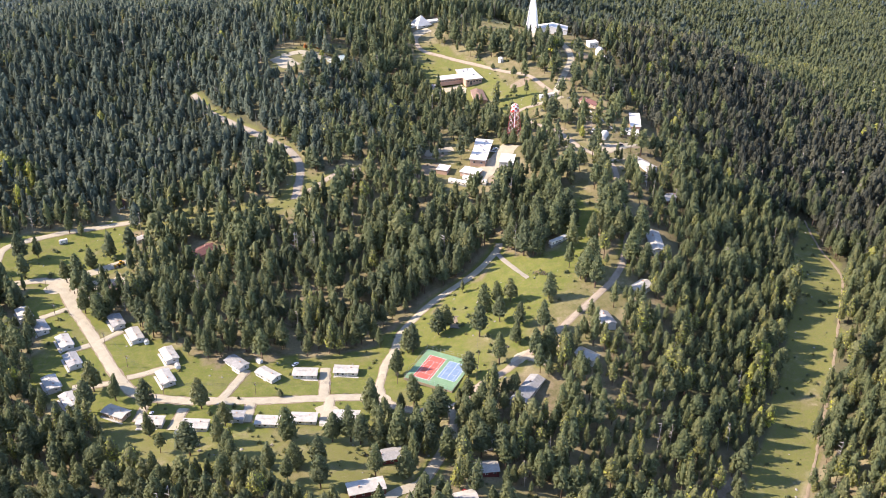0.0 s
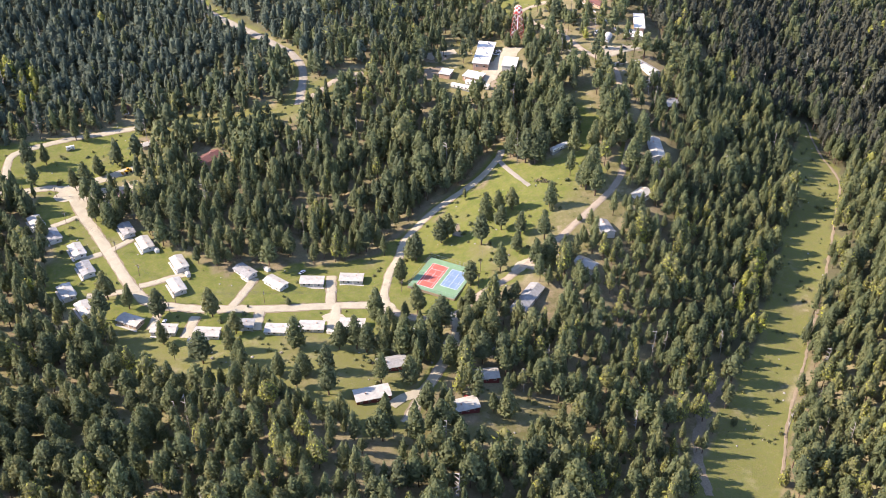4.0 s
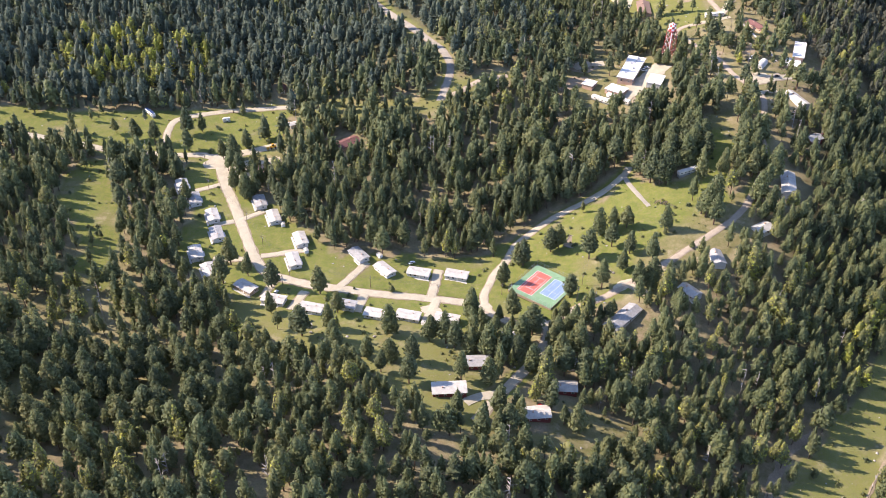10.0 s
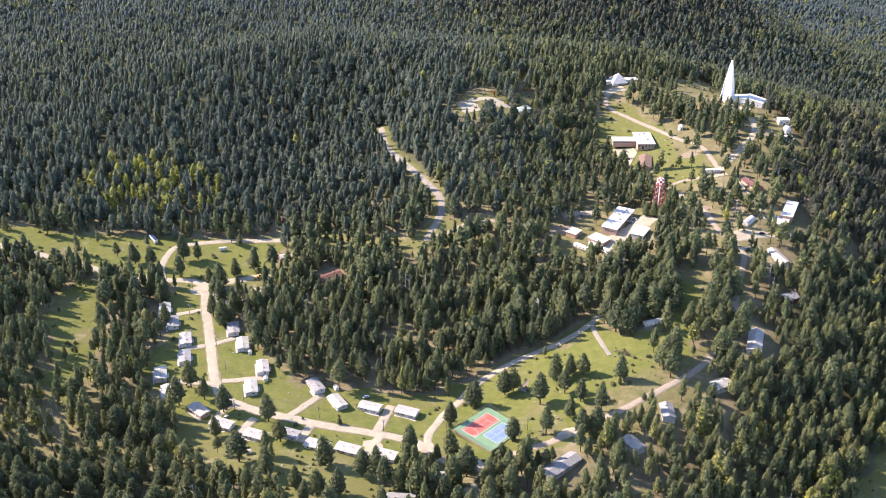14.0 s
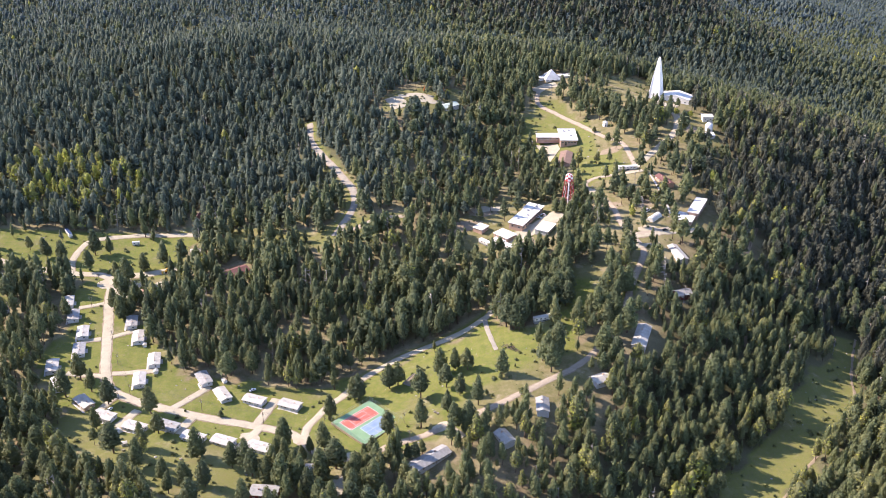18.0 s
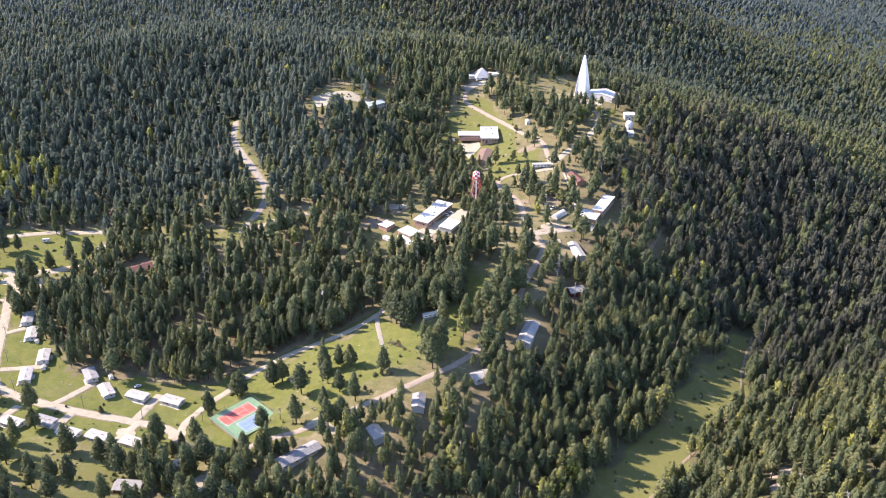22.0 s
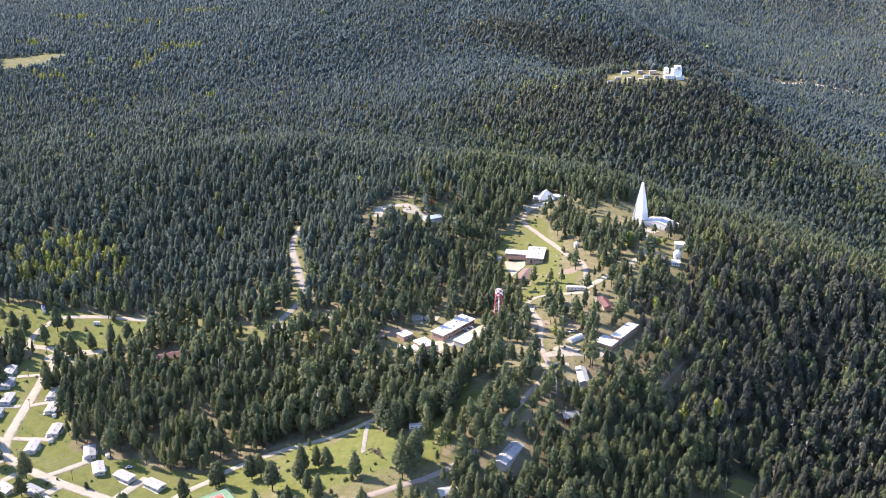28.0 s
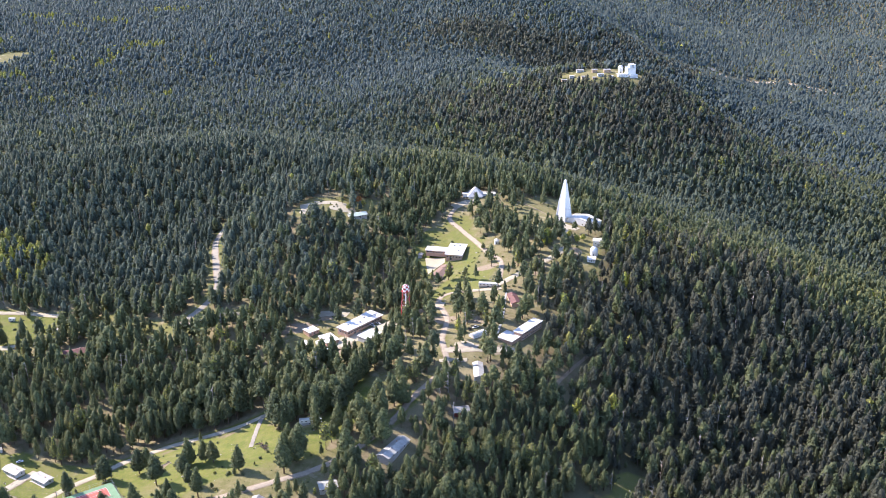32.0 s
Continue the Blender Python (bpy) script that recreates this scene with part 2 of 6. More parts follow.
def heights(x, y):
    """The ground's height at arrays of x and y."""
    x, y = np.asarray(x, float), np.asarray(y, float)
    z = np.zeros(np.broadcast(x, y).shape)
    for (spread, x0, dx, y0, dy), rows in ((WIDE_GRID, WIDE), (MIDDLE_GRID, MIDDLE), (NEAR_GRID, NEAR), (BACK_GRID, BACK), (RIDGE_GRID, RIDGES)):
        for j, row in enumerate(rows):
            across = np.exp(-((y - y0 - j * dy) ** 2) / (2 * spread**2))
            for i, high in enumerate(row):
                z = z + high * across * np.exp(-((x - x0 - i * dx) ** 2) / (2 * spread**2))
    z = z + np.clip((y - 2600) / 900, 0, 1) * np.clip((x - 350) / 500, 0, 1) * 14 * (np.sin(x / 95 + y / 310) * np.sin(y / 210 - x / 400) + 0.5 * np.sin(x / 61 - y / 170))
    # the far plain's rim rises to the skyline
    z = z + 175 * np.clip((y - 4100) / 620, 0, 1) ** 1.6 * np.clip((x - 250) / 500, 0, 1)
    return z


def height(x, y):
    return float(heights(x, y))

# ---- plan: ways (width, points) and open ground (trees per unit of the wood, dryness, points) ----
WAYS = {}
WAYS["main_road"] = (6.5, "gravel", [(-428, 748), (-368, 728), (-325, 713), (-290, 703), (-247, 687), (-203, 679), (-172, 673), (-158, 628), (-149, 597), (-140, 563), (-132, 538), (-123, 524), (-103, 513), (-80, 505), (-51, 497), (-30, 493), (-1, 485), (7, 478)])
WAYS["yard_road"] = (8, "gravel", [(-172, 673), (-153, 677), (-127, 684), (-119, 686)])
WAYS["meadow_loop"] = (5, "gravel", [(-203, 679), (-209, 696), (-209, 719), (-201, 733), (-164, 742), (-116, 742)])
WAYS["court_lane"] = (4.6, "gravel", [(22, 462), (14, 469), (10, 478), (10, 491), (15, 503), (21, 516), (30, 528), (41, 547), (69, 569), (102, 583), (126, 600), (131, 608)])
WAYS["meadow_path"] = (3.2, "asphalt", [(125, 598), (127, 582), (132, 557)])
WAYS["upper_road"] = (3.8, "dirt", [(7, 475), (28, 460), (45, 458), (64, 469), (82, 475), (99, 483), (120, 493), (143, 506), (172, 525), (185, 535), (199, 550), (216, 576), (225, 595), (234, 624), (249, 664), (244, 687), (238, 708), (235, 743), (219, 788), (228, 805), (252, 807), (266, 816), (266, 845), (262, 872), (248, 892), (229, 926), (209, 957), (191, 986), (196, 1022)])
WAYS["spur_road"] = (4, "gravel", [(99, 483), (109, 472)])
WAYS["forest_road"] = (5.5, "asphalt", [(5, 712), (17, 749), (15, 776), (3, 804), (-23, 860), (-38, 900), (-45, 947)])
WAYS["forest_track"] = (4, "dirt", [(8, 716), (21, 719), (35, 728), (48, 732), (62, 733)])
WAYS["lower_road"] = (5.2, "gravel", [(39, 463), (43, 454), (39, 441), (25, 420), (4, 395), (-10, 376)])
WAYS["lab_road"] = (7, "gravel", [(244, 687), (268, 694), (298, 703)])
WAYS["tower_drive"] = (6, "gravel", [(311, 975), (320, 932), (323, 917), (315, 886), (290, 850), (266, 816)])
WAYS["hall_yard"] = (15, "gravel", [(139, 689), (156, 702), (177, 721), (192, 738)])
WAYS["driveway_a"] = (5.5, "gravel", [(-23, 492), (-15, 524)])
WAYS["driveway_b"] = (4.5, "gravel", [(-80, 506), (-61, 533)])
WAYS["driveway_c"] = (4, "gravel", [(-130, 544), (-99, 548)])
WAYS["driveway_d"] = (4, "gravel", [(-147, 585), (-130, 595)])
WAYS["driveway_e"] = (4, "gravel", [(-163, 633), (-180, 626)])
WAYS["driveway_f"] = (4, "gravel", [(-150, 585), (-163, 581)])
WAYS["driveway_g"] = (4, "gravel", [(-130, 540), (-161, 544)])
WAYS["driveway_h"] = (5.5, "gravel", [(-101, 504), (-109, 485)])
WAYS["driveway_i"] = (5.5, "gravel", [(-64, 498), (-70, 479)])
WAYS["driveway_j"] = (5.5, "gravel", [(-19, 491), (-28, 467)])
WAYS["driveway_k"] = (4.5, "gravel", [(-120, 518), (-127, 500)])
OPEN = []
OPEN.append((0, 0.1, [(-194, 653), (-171, 666), (-149, 628), (-128, 605), (-103, 570), (-77, 543), (-54, 542), (-9, 536), (19, 539), (23, 525), (4, 482), (6, 461), (-27, 445), (-74, 454), (-122, 477), (-166, 519), (-188, 562), (-179, 604)]))
OPEN.append((0.6, 0.6, [(-330, 560), (-215, 560), (-190, 480), (-120, 430), (-120, 380), (-330, 380)]))
OPEN.append((0.12, 0.45, [(-150, 514), (-97, 474), (-12, 458), (5, 414), (-10, 370), (-30, 367), (-43, 385), (-60, 412), (-96, 435), (-125, 440), (-150, 470)]))
OPEN.append((0.35, 0.8, [(38, 395), (80, 380), (72, 350), (35, 350)]))
OPEN.append((0.3, 0.45, [(-132, 752), (-106, 737), (-68, 741), (-30, 730), (7, 724), (36, 739), (60, 741), (50, 718), (7, 700), (-38, 700), (-86, 712), (-130, 735)]))
OPEN.append((0.02, 0.1, [(-379, 759), (-314, 750), (-236, 744), (-175, 748), (-116, 737), (-119, 688), (-171, 675), (-244, 685), (-301, 697), (-364, 719)]))
OPEN.append((0.03, 0.1, [(25, 546), (45, 550), (84, 568), (130, 591), (162, 572), (177, 540), (169, 518), (121, 490), (91, 474), (49, 458), (19, 459), (7, 482)]))
OPEN.append((0.02, 0.05, [(162, 572), (192, 651), (216, 655), (205, 593), (177, 540)]))
OPEN.append((0.64, 0.8, [(120, 773), (168, 859), (182, 990), (214, 1039), (331, 1101), (353, 951), (356, 872), (317, 723), (275, 664), (208, 619), (172, 664), (130, 673)]))
OPEN.append((0, 0.2, [(166, 919), (184, 984), (211, 985), (241, 909), (225, 841), (184, 857)]))
OPEN.append((0.05, 0.2, [(204, 802), (231, 870), (260, 850), (261, 813), (213, 785)]))
OPEN.append((0.05, 0.9, [(253, 1036), (331, 1101), (306, 971), (261, 976)]))
OPEN.append((0.15, 0.7, [(27, 972), (45, 988), (92, 1004), (122, 1006), (122, 985), (108, 948), (60, 932), (34, 934)]))
OPEN.append((0.35, 0.7, [(-255, 427), (-231, 439), (-217, 412), (-221, 368), (-240, 375)]))
OPEN.append((0.15, 0.1, [(-268, 670), (-247, 672), (-233, 619), (-221, 569), (-222, 516), (-240, 518), (-244, 559), (-267, 599), (-275, 635)]))
OPEN.append((0.62, 0.4, [(-53, 924), (-29, 882), (8, 819), (28, 783), (27, 747), (35, 701), (-2, 707), (5, 751)]))
OPEN.append((0.3, 0.9, [(105, 497), (126, 521), (175, 545), (197, 557), (195, 521), (155, 485), (107, 468)]))
OPEN.append((0.0, 0.35, [(130, 321), (163, 356), (193, 382), (228, 409), (247, 434), (285, 478), (305, 500), (327, 530), (366, 583), (388, 615), (408, 623), (389, 578), (376, 536), (346, 499), (308, 455), (281, 425), (258, 401), (237, 378), (219, 360), (202, 342), (178, 311), (153, 270), (98, 270)]))
OPEN.append((0.02, 0.9, [(-163, 672), (-152, 642), (-120, 631), (-112, 658), (-124, 673)]))
OPEN.append((0.1, 0.85, [(109, 726), (143, 776), (183, 752), (188, 700), (151, 683), (118, 676), (102, 705)]))
OPEN.append((0.12, 0.8, [(318, 866), (352, 862), (360, 928), (326, 936)]))
OPEN.append((0.15, 0.9, [(-17, 376), (13, 377), (22, 368), (45, 387), (48, 375), (26, 354), (-4, 353), (-23, 356)]))
OPEN.append((0.12, 0.85, [(240, 1745), (300, 1722), (385, 1728), (388, 1778), (320, 1800), (245, 1785)]))
OPEN.append((0.35, 0.6, [(-2, 474), (10, 462), (36, 452), (62, 458), (66, 442), (4, 440)]))
OPEN.append((0.1, 0.7, [(24, 446), (46, 446), (50, 416), (24, 410)]))
OPEN.append((0.25, 0.9, [(268, 1035), (300, 1012), (318, 962), (300, 950), (262, 975), (245, 1000)]))
OPEN.append((0.0, 0.8, [(-1014, 1851), (-938, 1939), (-891, 1916), (-915, 1817), (-955, 1762)]))
OPEN.append((0.45, 0.8, [(-300, 1350), (-270, 1375), (-215, 1310), (-225, 1285), (-262, 1300)]))
OPEN.append((0.35, 0.8, [(-378, 1248), (-355, 1262), (-325, 1290), (-335, 1302), (-370, 1272)]))
OPEN.append((0.1, 0.5, [(-180, 1572), (-150, 1575), (-148, 1600), (-176, 1602)]))
ASPENS = [[(-329, 831), (-283, 876), (-182, 849), (-182, 788), (-237, 767), (-302, 792)], [(249, 475), (267, 459), (252, 437), (222, 407), (212, 419)]]

# groves of aspen on the far hills: x, y, half length, half width, share of the trees
FAR_ASPENS = [(-680, 2010, 55, 22, 0.6), (-715, 1955, 26, 40, 0.45), (-705, 1870, 20, 45, 0.6), (-980, 2195, 60, 26, 0.35), (-900, 2270, 50, 24, 0.5), (-800, 2385, 90, 26, 0.6), (-840, 1745, 45, 22, 0.4), (-1030, 1996, 40, 24, 0.5), (-790, 1885, 40, 18, 0.3), (-672, 1599, 22, 12, 0.5), (-484, 1672, 26, 10, 0.6), (-505, 1905, 40, 10, 0.4), (-1096, 2300, 70, 40, 0.35)]

# woods given darker needles for the shade on their slopes: x, y, half length, half width, share of the trees
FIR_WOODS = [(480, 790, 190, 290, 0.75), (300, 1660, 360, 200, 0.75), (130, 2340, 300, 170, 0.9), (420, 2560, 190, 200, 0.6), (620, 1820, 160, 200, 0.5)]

FAR_BARE = []  # lines of bare earth on the far ridges
VIEWS = []  # houses whose fronts stand free of trees: x, y, half width, depth of the gap
PADS = [(377, 450, 7), (383, 441, 6), (372, 438, 6)]  # ground kept free of trees round buildings: x, y, radius


def inside(poly, x, y):
    hit = np.zeros(np.shape(x), bool)
    for (x0, y0), (x1, y1) in zip(poly, poly[1:] + poly[:1]):
        cross = (y0 > y) != (y1 > y)
        hit ^= cross & (x < (x1 - x0) * (y - y0) / ((y1 - y0) or 1e-9) + x0)
    return hit


def off_line(line, x, y):
    """Distance from a line of points."""
    best = np.full(np.shape(x), 1e9)
    for (x0, y0), (x1, y1) in zip(line, line[1:]):
        dx, dy = x1 - x0, y1 - y0
        s = np.clip(((x - x0) * dx + (y - y0) * dy) / (dx * dx + dy * dy), 0, 1)
        best = np.minimum(best, np.hypot(x - x0 - s * dx, y - y0 - s * dy))
    return best


def rolling(x, y, size, seed):
    """Cheap smooth noise between 0 and 1 on arrays."""
    rng = np.random.default_rng(seed)
    total = np.zeros(np.shape(x))
    for k in range(6):
        a = rng.uniform(0, 2 * np.pi)
        f = 2 * np.pi / size * rng.uniform(0.6, 1.9)
        total += np.sin((x * np.cos(a) + y * np.sin(a)) * f + rng.uniform(0, 6.3))
    return np.clip(0.5 + total / 7, 0, 1)


# ---- buildings' places: x, y, length, width, turn of the long side, roof ----
COTTAGES = [
    (-189.2, 631.0, 105, "white"),
    (-178.8, 611.9, 105, "grey"),
    (-164.5, 590.0, 105, "white"),
    (-160.1, 568.5, 105, "grey"),
    (-172.0, 548.6, 105, "white"),
    (-162.1, 529.1, 109, "white"),
    (-137.5, 510.0, 137, "tan"),
    (-133.0, 603.8, 103, "grey"),
    (-122.8, 584.7, 103, "white"),
    (-104.3, 557.5, 103, "white"),
    (-108.3, 534.8, 103, "white"),
    (-66.2, 539.2, 121, "grey"),
    (-50.1, 522.5, 124, "white"),
    (-28.3, 518.6, 160, "white"),
    (-4.2, 514.7, 159, "white"),
    (-119.6, 494.9, 159, "white"),
    (-96.5, 483.2, 159, "white"),
    (-76.6, 485.1, 159, "grey"),
    (-57.6, 473.7, 159, "white"),
    (-38.6, 470.9, 159, "white"),
    (-15.7, 466.2, 159, "white"),
]

for cx, cy, turn, kind in COTTAGES:
    PADS.append((cx, cy, 10))


# ---- ground ----
def axis(*stretches):
    out = []
    for a, b, step in stretches:
        out.extend(np.arange(a, b, step))
    return np.array(out)


def open_share(x, y):
    """How open the ground is (1: no trees) and how dry."""
    bare, dry = np.zeros(np.shape(x)), np.zeros(np.shape(x))
    wx = x + 9 * (rolling(x, y, 40, 5) - 0.5)
    wy = y + 9 * (rolling(x, y, 40, 6) - 0.5)
    for share, dryness, poly in OPEN:
        hit = inside(poly, wx, wy)
        bare = np.where(hit, np.maximum(bare, 1 - share), bare)
        dry = np.where(hit, dryness, dry)
    for width, kind, line in WAYS.values():
        bare = np.maximum(bare, np.clip(1.3 - off_line(line, x, y) / (width * 0.5 + 3.5), 0, 1))
    return bare, dry


gx = axis((-3600, -1000, 100), (-1000, -480, 26), (-480, 560, 6.5), (560, 1100, 27), (1100, 3400, 100))
gy = axis((-900, 180, 90), (180, 660, 6.0), (660, 1120, 9.0), (1120, 2800, 28), (2800, 5200, 60))
GXX, GYY = np.meshgrid(gx, gy)
GZZ = heights(GXX, GYY)
near_soft = np.exp(-((GXX - 50) / 700) ** 2) * (GYY < 1300)
GZZ = GZZ + near_soft * 0.5 * (rolling(GXX, GYY, 26, 3) - 0.5)
OPENNESS, DRYNESS = open_share(GXX, GYY)


def grid_mesh(name, verts, nx, ny):
    i = np.arange((ny - 1) * nx).reshape(ny - 1, nx)[:, :-1].ravel()
    quads = np.stack([i, i + 1, i + nx + 1, i + nx], 1)
    me = bpy.data.meshes.new(name)
    me.vertices.add(len(verts))
    me.vertices.foreach_set("co", verts.astype(np.float32).ravel())
    me.loops.add(quads.size)
    me.loops.foreach_set("vertex_index", quads.astype(np.int32).ravel())
    me.polygons.add(len(quads))
    me.polygons.foreach_set("loop_start", np.arange(0, quads.size, 4, dtype=np.int32))
    me.update(calc_edges=True)
    me.polygons.foreach_set("use_smooth", np.ones(len(quads), bool))
    return me


ground_me = grid_mesh("ground", np.stack([GXX, GYY, GZZ], -1).reshape(-1, 3), len(gx), len(gy))
# where the forest floor is darker: far woods, east slope, left hill, bank
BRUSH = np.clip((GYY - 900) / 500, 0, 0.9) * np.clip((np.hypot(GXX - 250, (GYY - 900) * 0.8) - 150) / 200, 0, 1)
# kept paler on the far plain: haze brightness put into the ground colour
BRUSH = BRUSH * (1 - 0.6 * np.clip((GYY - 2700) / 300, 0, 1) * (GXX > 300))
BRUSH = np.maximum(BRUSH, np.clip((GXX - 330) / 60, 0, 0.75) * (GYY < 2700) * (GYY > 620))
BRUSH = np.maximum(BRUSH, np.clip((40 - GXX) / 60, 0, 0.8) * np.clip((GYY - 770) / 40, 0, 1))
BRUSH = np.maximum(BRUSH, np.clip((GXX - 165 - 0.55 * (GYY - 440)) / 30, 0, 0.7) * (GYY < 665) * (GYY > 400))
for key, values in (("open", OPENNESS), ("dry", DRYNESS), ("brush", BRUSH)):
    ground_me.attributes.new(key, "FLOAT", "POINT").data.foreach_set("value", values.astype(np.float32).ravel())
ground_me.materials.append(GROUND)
ground = tagged(new("ground", ground_me), "hilly ground of pine litter, mown grass and dry straw", "ground", kind="structure")


def terrain(x, y):
    """Height of the ground sheet as meshed."""
    i = np.clip(np.searchsorted(gx, x) - 1, 0, len(gx) - 2)
    j = np.clip(np.searchsorted(gy, y) - 1, 0, len(gy) - 2)
    u, v = (x - gx[i]) / (gx[i + 1] - gx[i]), (y - gy[j]) / (gy[j + 1] - gy[j])
    return (GZZ[j, i] * (1 - u) + GZZ[j, i + 1] * u) * (1 - v) + (GZZ[j + 1, i] * (1 - u) + GZZ[j + 1, i + 1] * u) * v


def tz(x, y):
    return float(terrain(np.float64(x), np.float64(y)))


# ---- roads: strips draped on the ground ----
def smooth_line(line, step=3.0):
    pts = [Vector((*p, 0)) for p in line]
    out = []
    for k in range(len(pts) - 1):
        p0, p1, p2, p3 = pts[max(k - 1, 0)], pts[k], pts[k + 1], pts[min(k + 2, len(pts) - 1)]
        n = max(2, int((p2 - p1).length / step))
        for s in range(n):
            t = s / n
            out.append(0.5 * (2 * p1 + (p2 - p0) * t + (2 * p0 - 5 * p1 + 4 * p2 - p3) * t * t + (3 * p1 - p0 - 3 * p2 + p3) * t**3))
    return out + [pts[-1]]


def strip(name, line, width, material, lift, label, rough=0.12):
    """A way of uneven width that lies on the ground, with a thin edge."""
    pts = smooth_line(line)
    rng = random.Random(name)
    bm = bmesh.new()
    rows = []
    for k, p in enumerate(pts):
        way = (pts[min(k + 1, len(pts) - 1)] - pts[max(k - 1, 0)]).normalized()
        side = Vector((-way.y, way.x, 0))
        row = []
        for s in (-0.5, -0.25, 0, 0.25, 0.5):
            wide = width * (1 + (rough * rng.uniform(-1, 1) if abs(s) == 0.5 else 0))
            q = p + side * wide * s
            row.append(bm.verts.new((q.x, q.y, tz(q.x, q.y) + lift - (0.12 if abs(s) == 0.5 else 0))))
        rows.append(row)
    for a, b in zip(rows, rows[1:]):
        for i in range(4):
            bm.faces.new((a[i], b[i], b[i + 1], a[i + 1]))
    bmesh.ops.recalc_face_normals(bm, faces=bm.faces)
    if bm.faces and sum(f.normal.z for f in bm.faces) < 0:
        bmesh.ops.reverse_faces(bm, faces=bm.faces)
    me = bpy.data.meshes.new(name)
    bm.to_mesh(me)
    bm.free()
    me.materials.append(material)
    return tagged(new(name, me), label, "road", kind="structure")


for k, (name, (width, kind, line)) in enumerate(WAYS.items()):
    if width > 3.5 and width < 9:
        strip("verge", line, width + 1.5, DIRT, 0.17 + 0.004 * k, "trodden earth verge beside a gravel way", 0.14)
    mat = {"gravel": GRAVEL, "dirt": ROAD_DIRT}.get(kind, ASPHALT)
    strip(name, line, width, mat, 0.30 + 0.006 * k, "pale gravel way through the settlement" if kind != "asphalt" else "worn grey asphalt way through the woods")


# ---- small building kit ----
def part(name, bm, material, parent, label=""):
    me = bpy.data.meshes.new(name)
    bm.to_mesh(me)
    bm.free()
    me.materials.append(material)
    ob = new(name, me)
    ob.parent = parent
    return tagged(ob, label)


def box(bm, x, y, z, sx, sy, sz, turn=0.0):
    """A box whose base centre is x, y, z."""
    m = pose(x, y, z + sz / 2, 0, 0, turn) @ Matrix.Diagonal((sx, sy, sz, 1))
    return bmesh.ops.create_cube(bm, size=1, matrix=m)["verts"]


def a_box(x, y, z, sx, sy, sz, turn=0.0):
    bm = bmesh.new()
    box(bm, x, y, z, sx, sy, sz, turn)
    return bm


def gable(length, width, eave, ridge, over=0.5, thick=0.18, shift=0.0):
    """A gable roof of two sloping slabs; the ridge runs along x."""
    bm = bmesh.new()
    half, ends = width / 2 + over, length / 2 + over
    drop = (ridge - eave) * over / (width / 2)
    ring = [(-half, eave - drop), (shift, ridge), (half, eave - drop), (half, eave - drop + thick), (shift, ridge + thick), (-half, eave - drop + thick)]
    a, b = ([bm.verts.new((x, y, z)) for y, z in ring] for x in (-ends, ends))
    for i in range(6):
        j = (i + 1) % 6
        bm.faces.new((a[i], a[j], b[j], b[i]))
    bm.faces.new((a[0], a[5], a[4], a[1])), bm.faces.new((a[1], a[4], a[3], a[2]))
    bm.faces.new((b[0], b[1], b[4], b[5])), bm.faces.new((b[1], b[2], b[3], b[4]))
    bmesh.ops.recalc_face_normals(bm, faces=bm.faces)
    return bm


def gable_walls(length, width, eave, ridge, base=-1.6):
    """Walls with gable ends, standing on a footing below the ground line."""
    bm = bmesh.new()
    half = width / 2
    ring = [(-half, base), (half, base), (half, eave), (0, ridge), (-half, eave)]
    a, b = ([bm.verts.new((x, y, z)) for y, z in ring] for x in (-length / 2, length / 2))
    for i in range(5):
        j = (i + 1) % 5
        bm.faces.new((a[i], a[j], b[j], b[i]))
    bm.faces.new(a[::-1]), bm.faces.new(b)
    bmesh.ops.recalc_face_normals(bm, faces=bm.faces)
    return bm


def window(parent, x, y, z, wide, high, face, frame_mat=None):
    """A window proud of a wall; face: degrees of the outward normal."""
    m = pose(x, y, z, 0, 0, face)
    bm = bmesh.new()
    for sx, sz, dx, dz in ((0.1, high, -wide / 2, 0), (0.1, high, wide / 2, 0), (wide + 0.1, 0.1, 0, high / 2), (wide + 0.16, 0.1, 0, -high / 2)):
        bmesh.ops.create_cube(bm, size=1, matrix=Matrix.Translation((0.03, dx, dz)) @ Matrix.Diagonal((0.1, sx, sz, 1)))
    fr = part("window", bm, frame_mat or WHITE, parent)
    fr.matrix_local = m
    bm = bmesh.new()
    bmesh.ops.create_cube(bm, size=1, matrix=Matrix.Translation((0.01, 0, 0)) @ Matrix.Diagonal((0.05, wide - 0.08, high - 0.08, 1)))
    part("pane", bm, GLASS_M, fr)
    return fr


def door(parent, x, y, z, face, material, wide=0.95, high=2.05):
    bm = bmesh.new()
    bmesh.ops.create_cube(bm, size=1, matrix=Matrix.Translation((0.03, 0, high / 2)) @ Matrix.Diagonal((0.09, wide, high, 1)))
    ob = part("door", bm, material, parent)
    ob.matrix_local = pose(x, y, z, 0, 0, face)
    bm = bmesh.new()
    bmesh.ops.create_cube(bm, size=1, matrix=Matrix.Translation((0.1, wide * 0.36, 1.0)) @ Matrix.Diagonal((0.06, 0.06, 0.12, 1)))
    part("handle", bm, STEEL, ob)
    return ob


def root(name, x, y, turn, label, category, group="", z=None):
    e = new(name)
    e.empty_display_size = 1
    e.matrix_basis = pose(x, y, tz(x, y) if z is None else z, 0, 0, turn)
    return tagged(e, label, category, group)




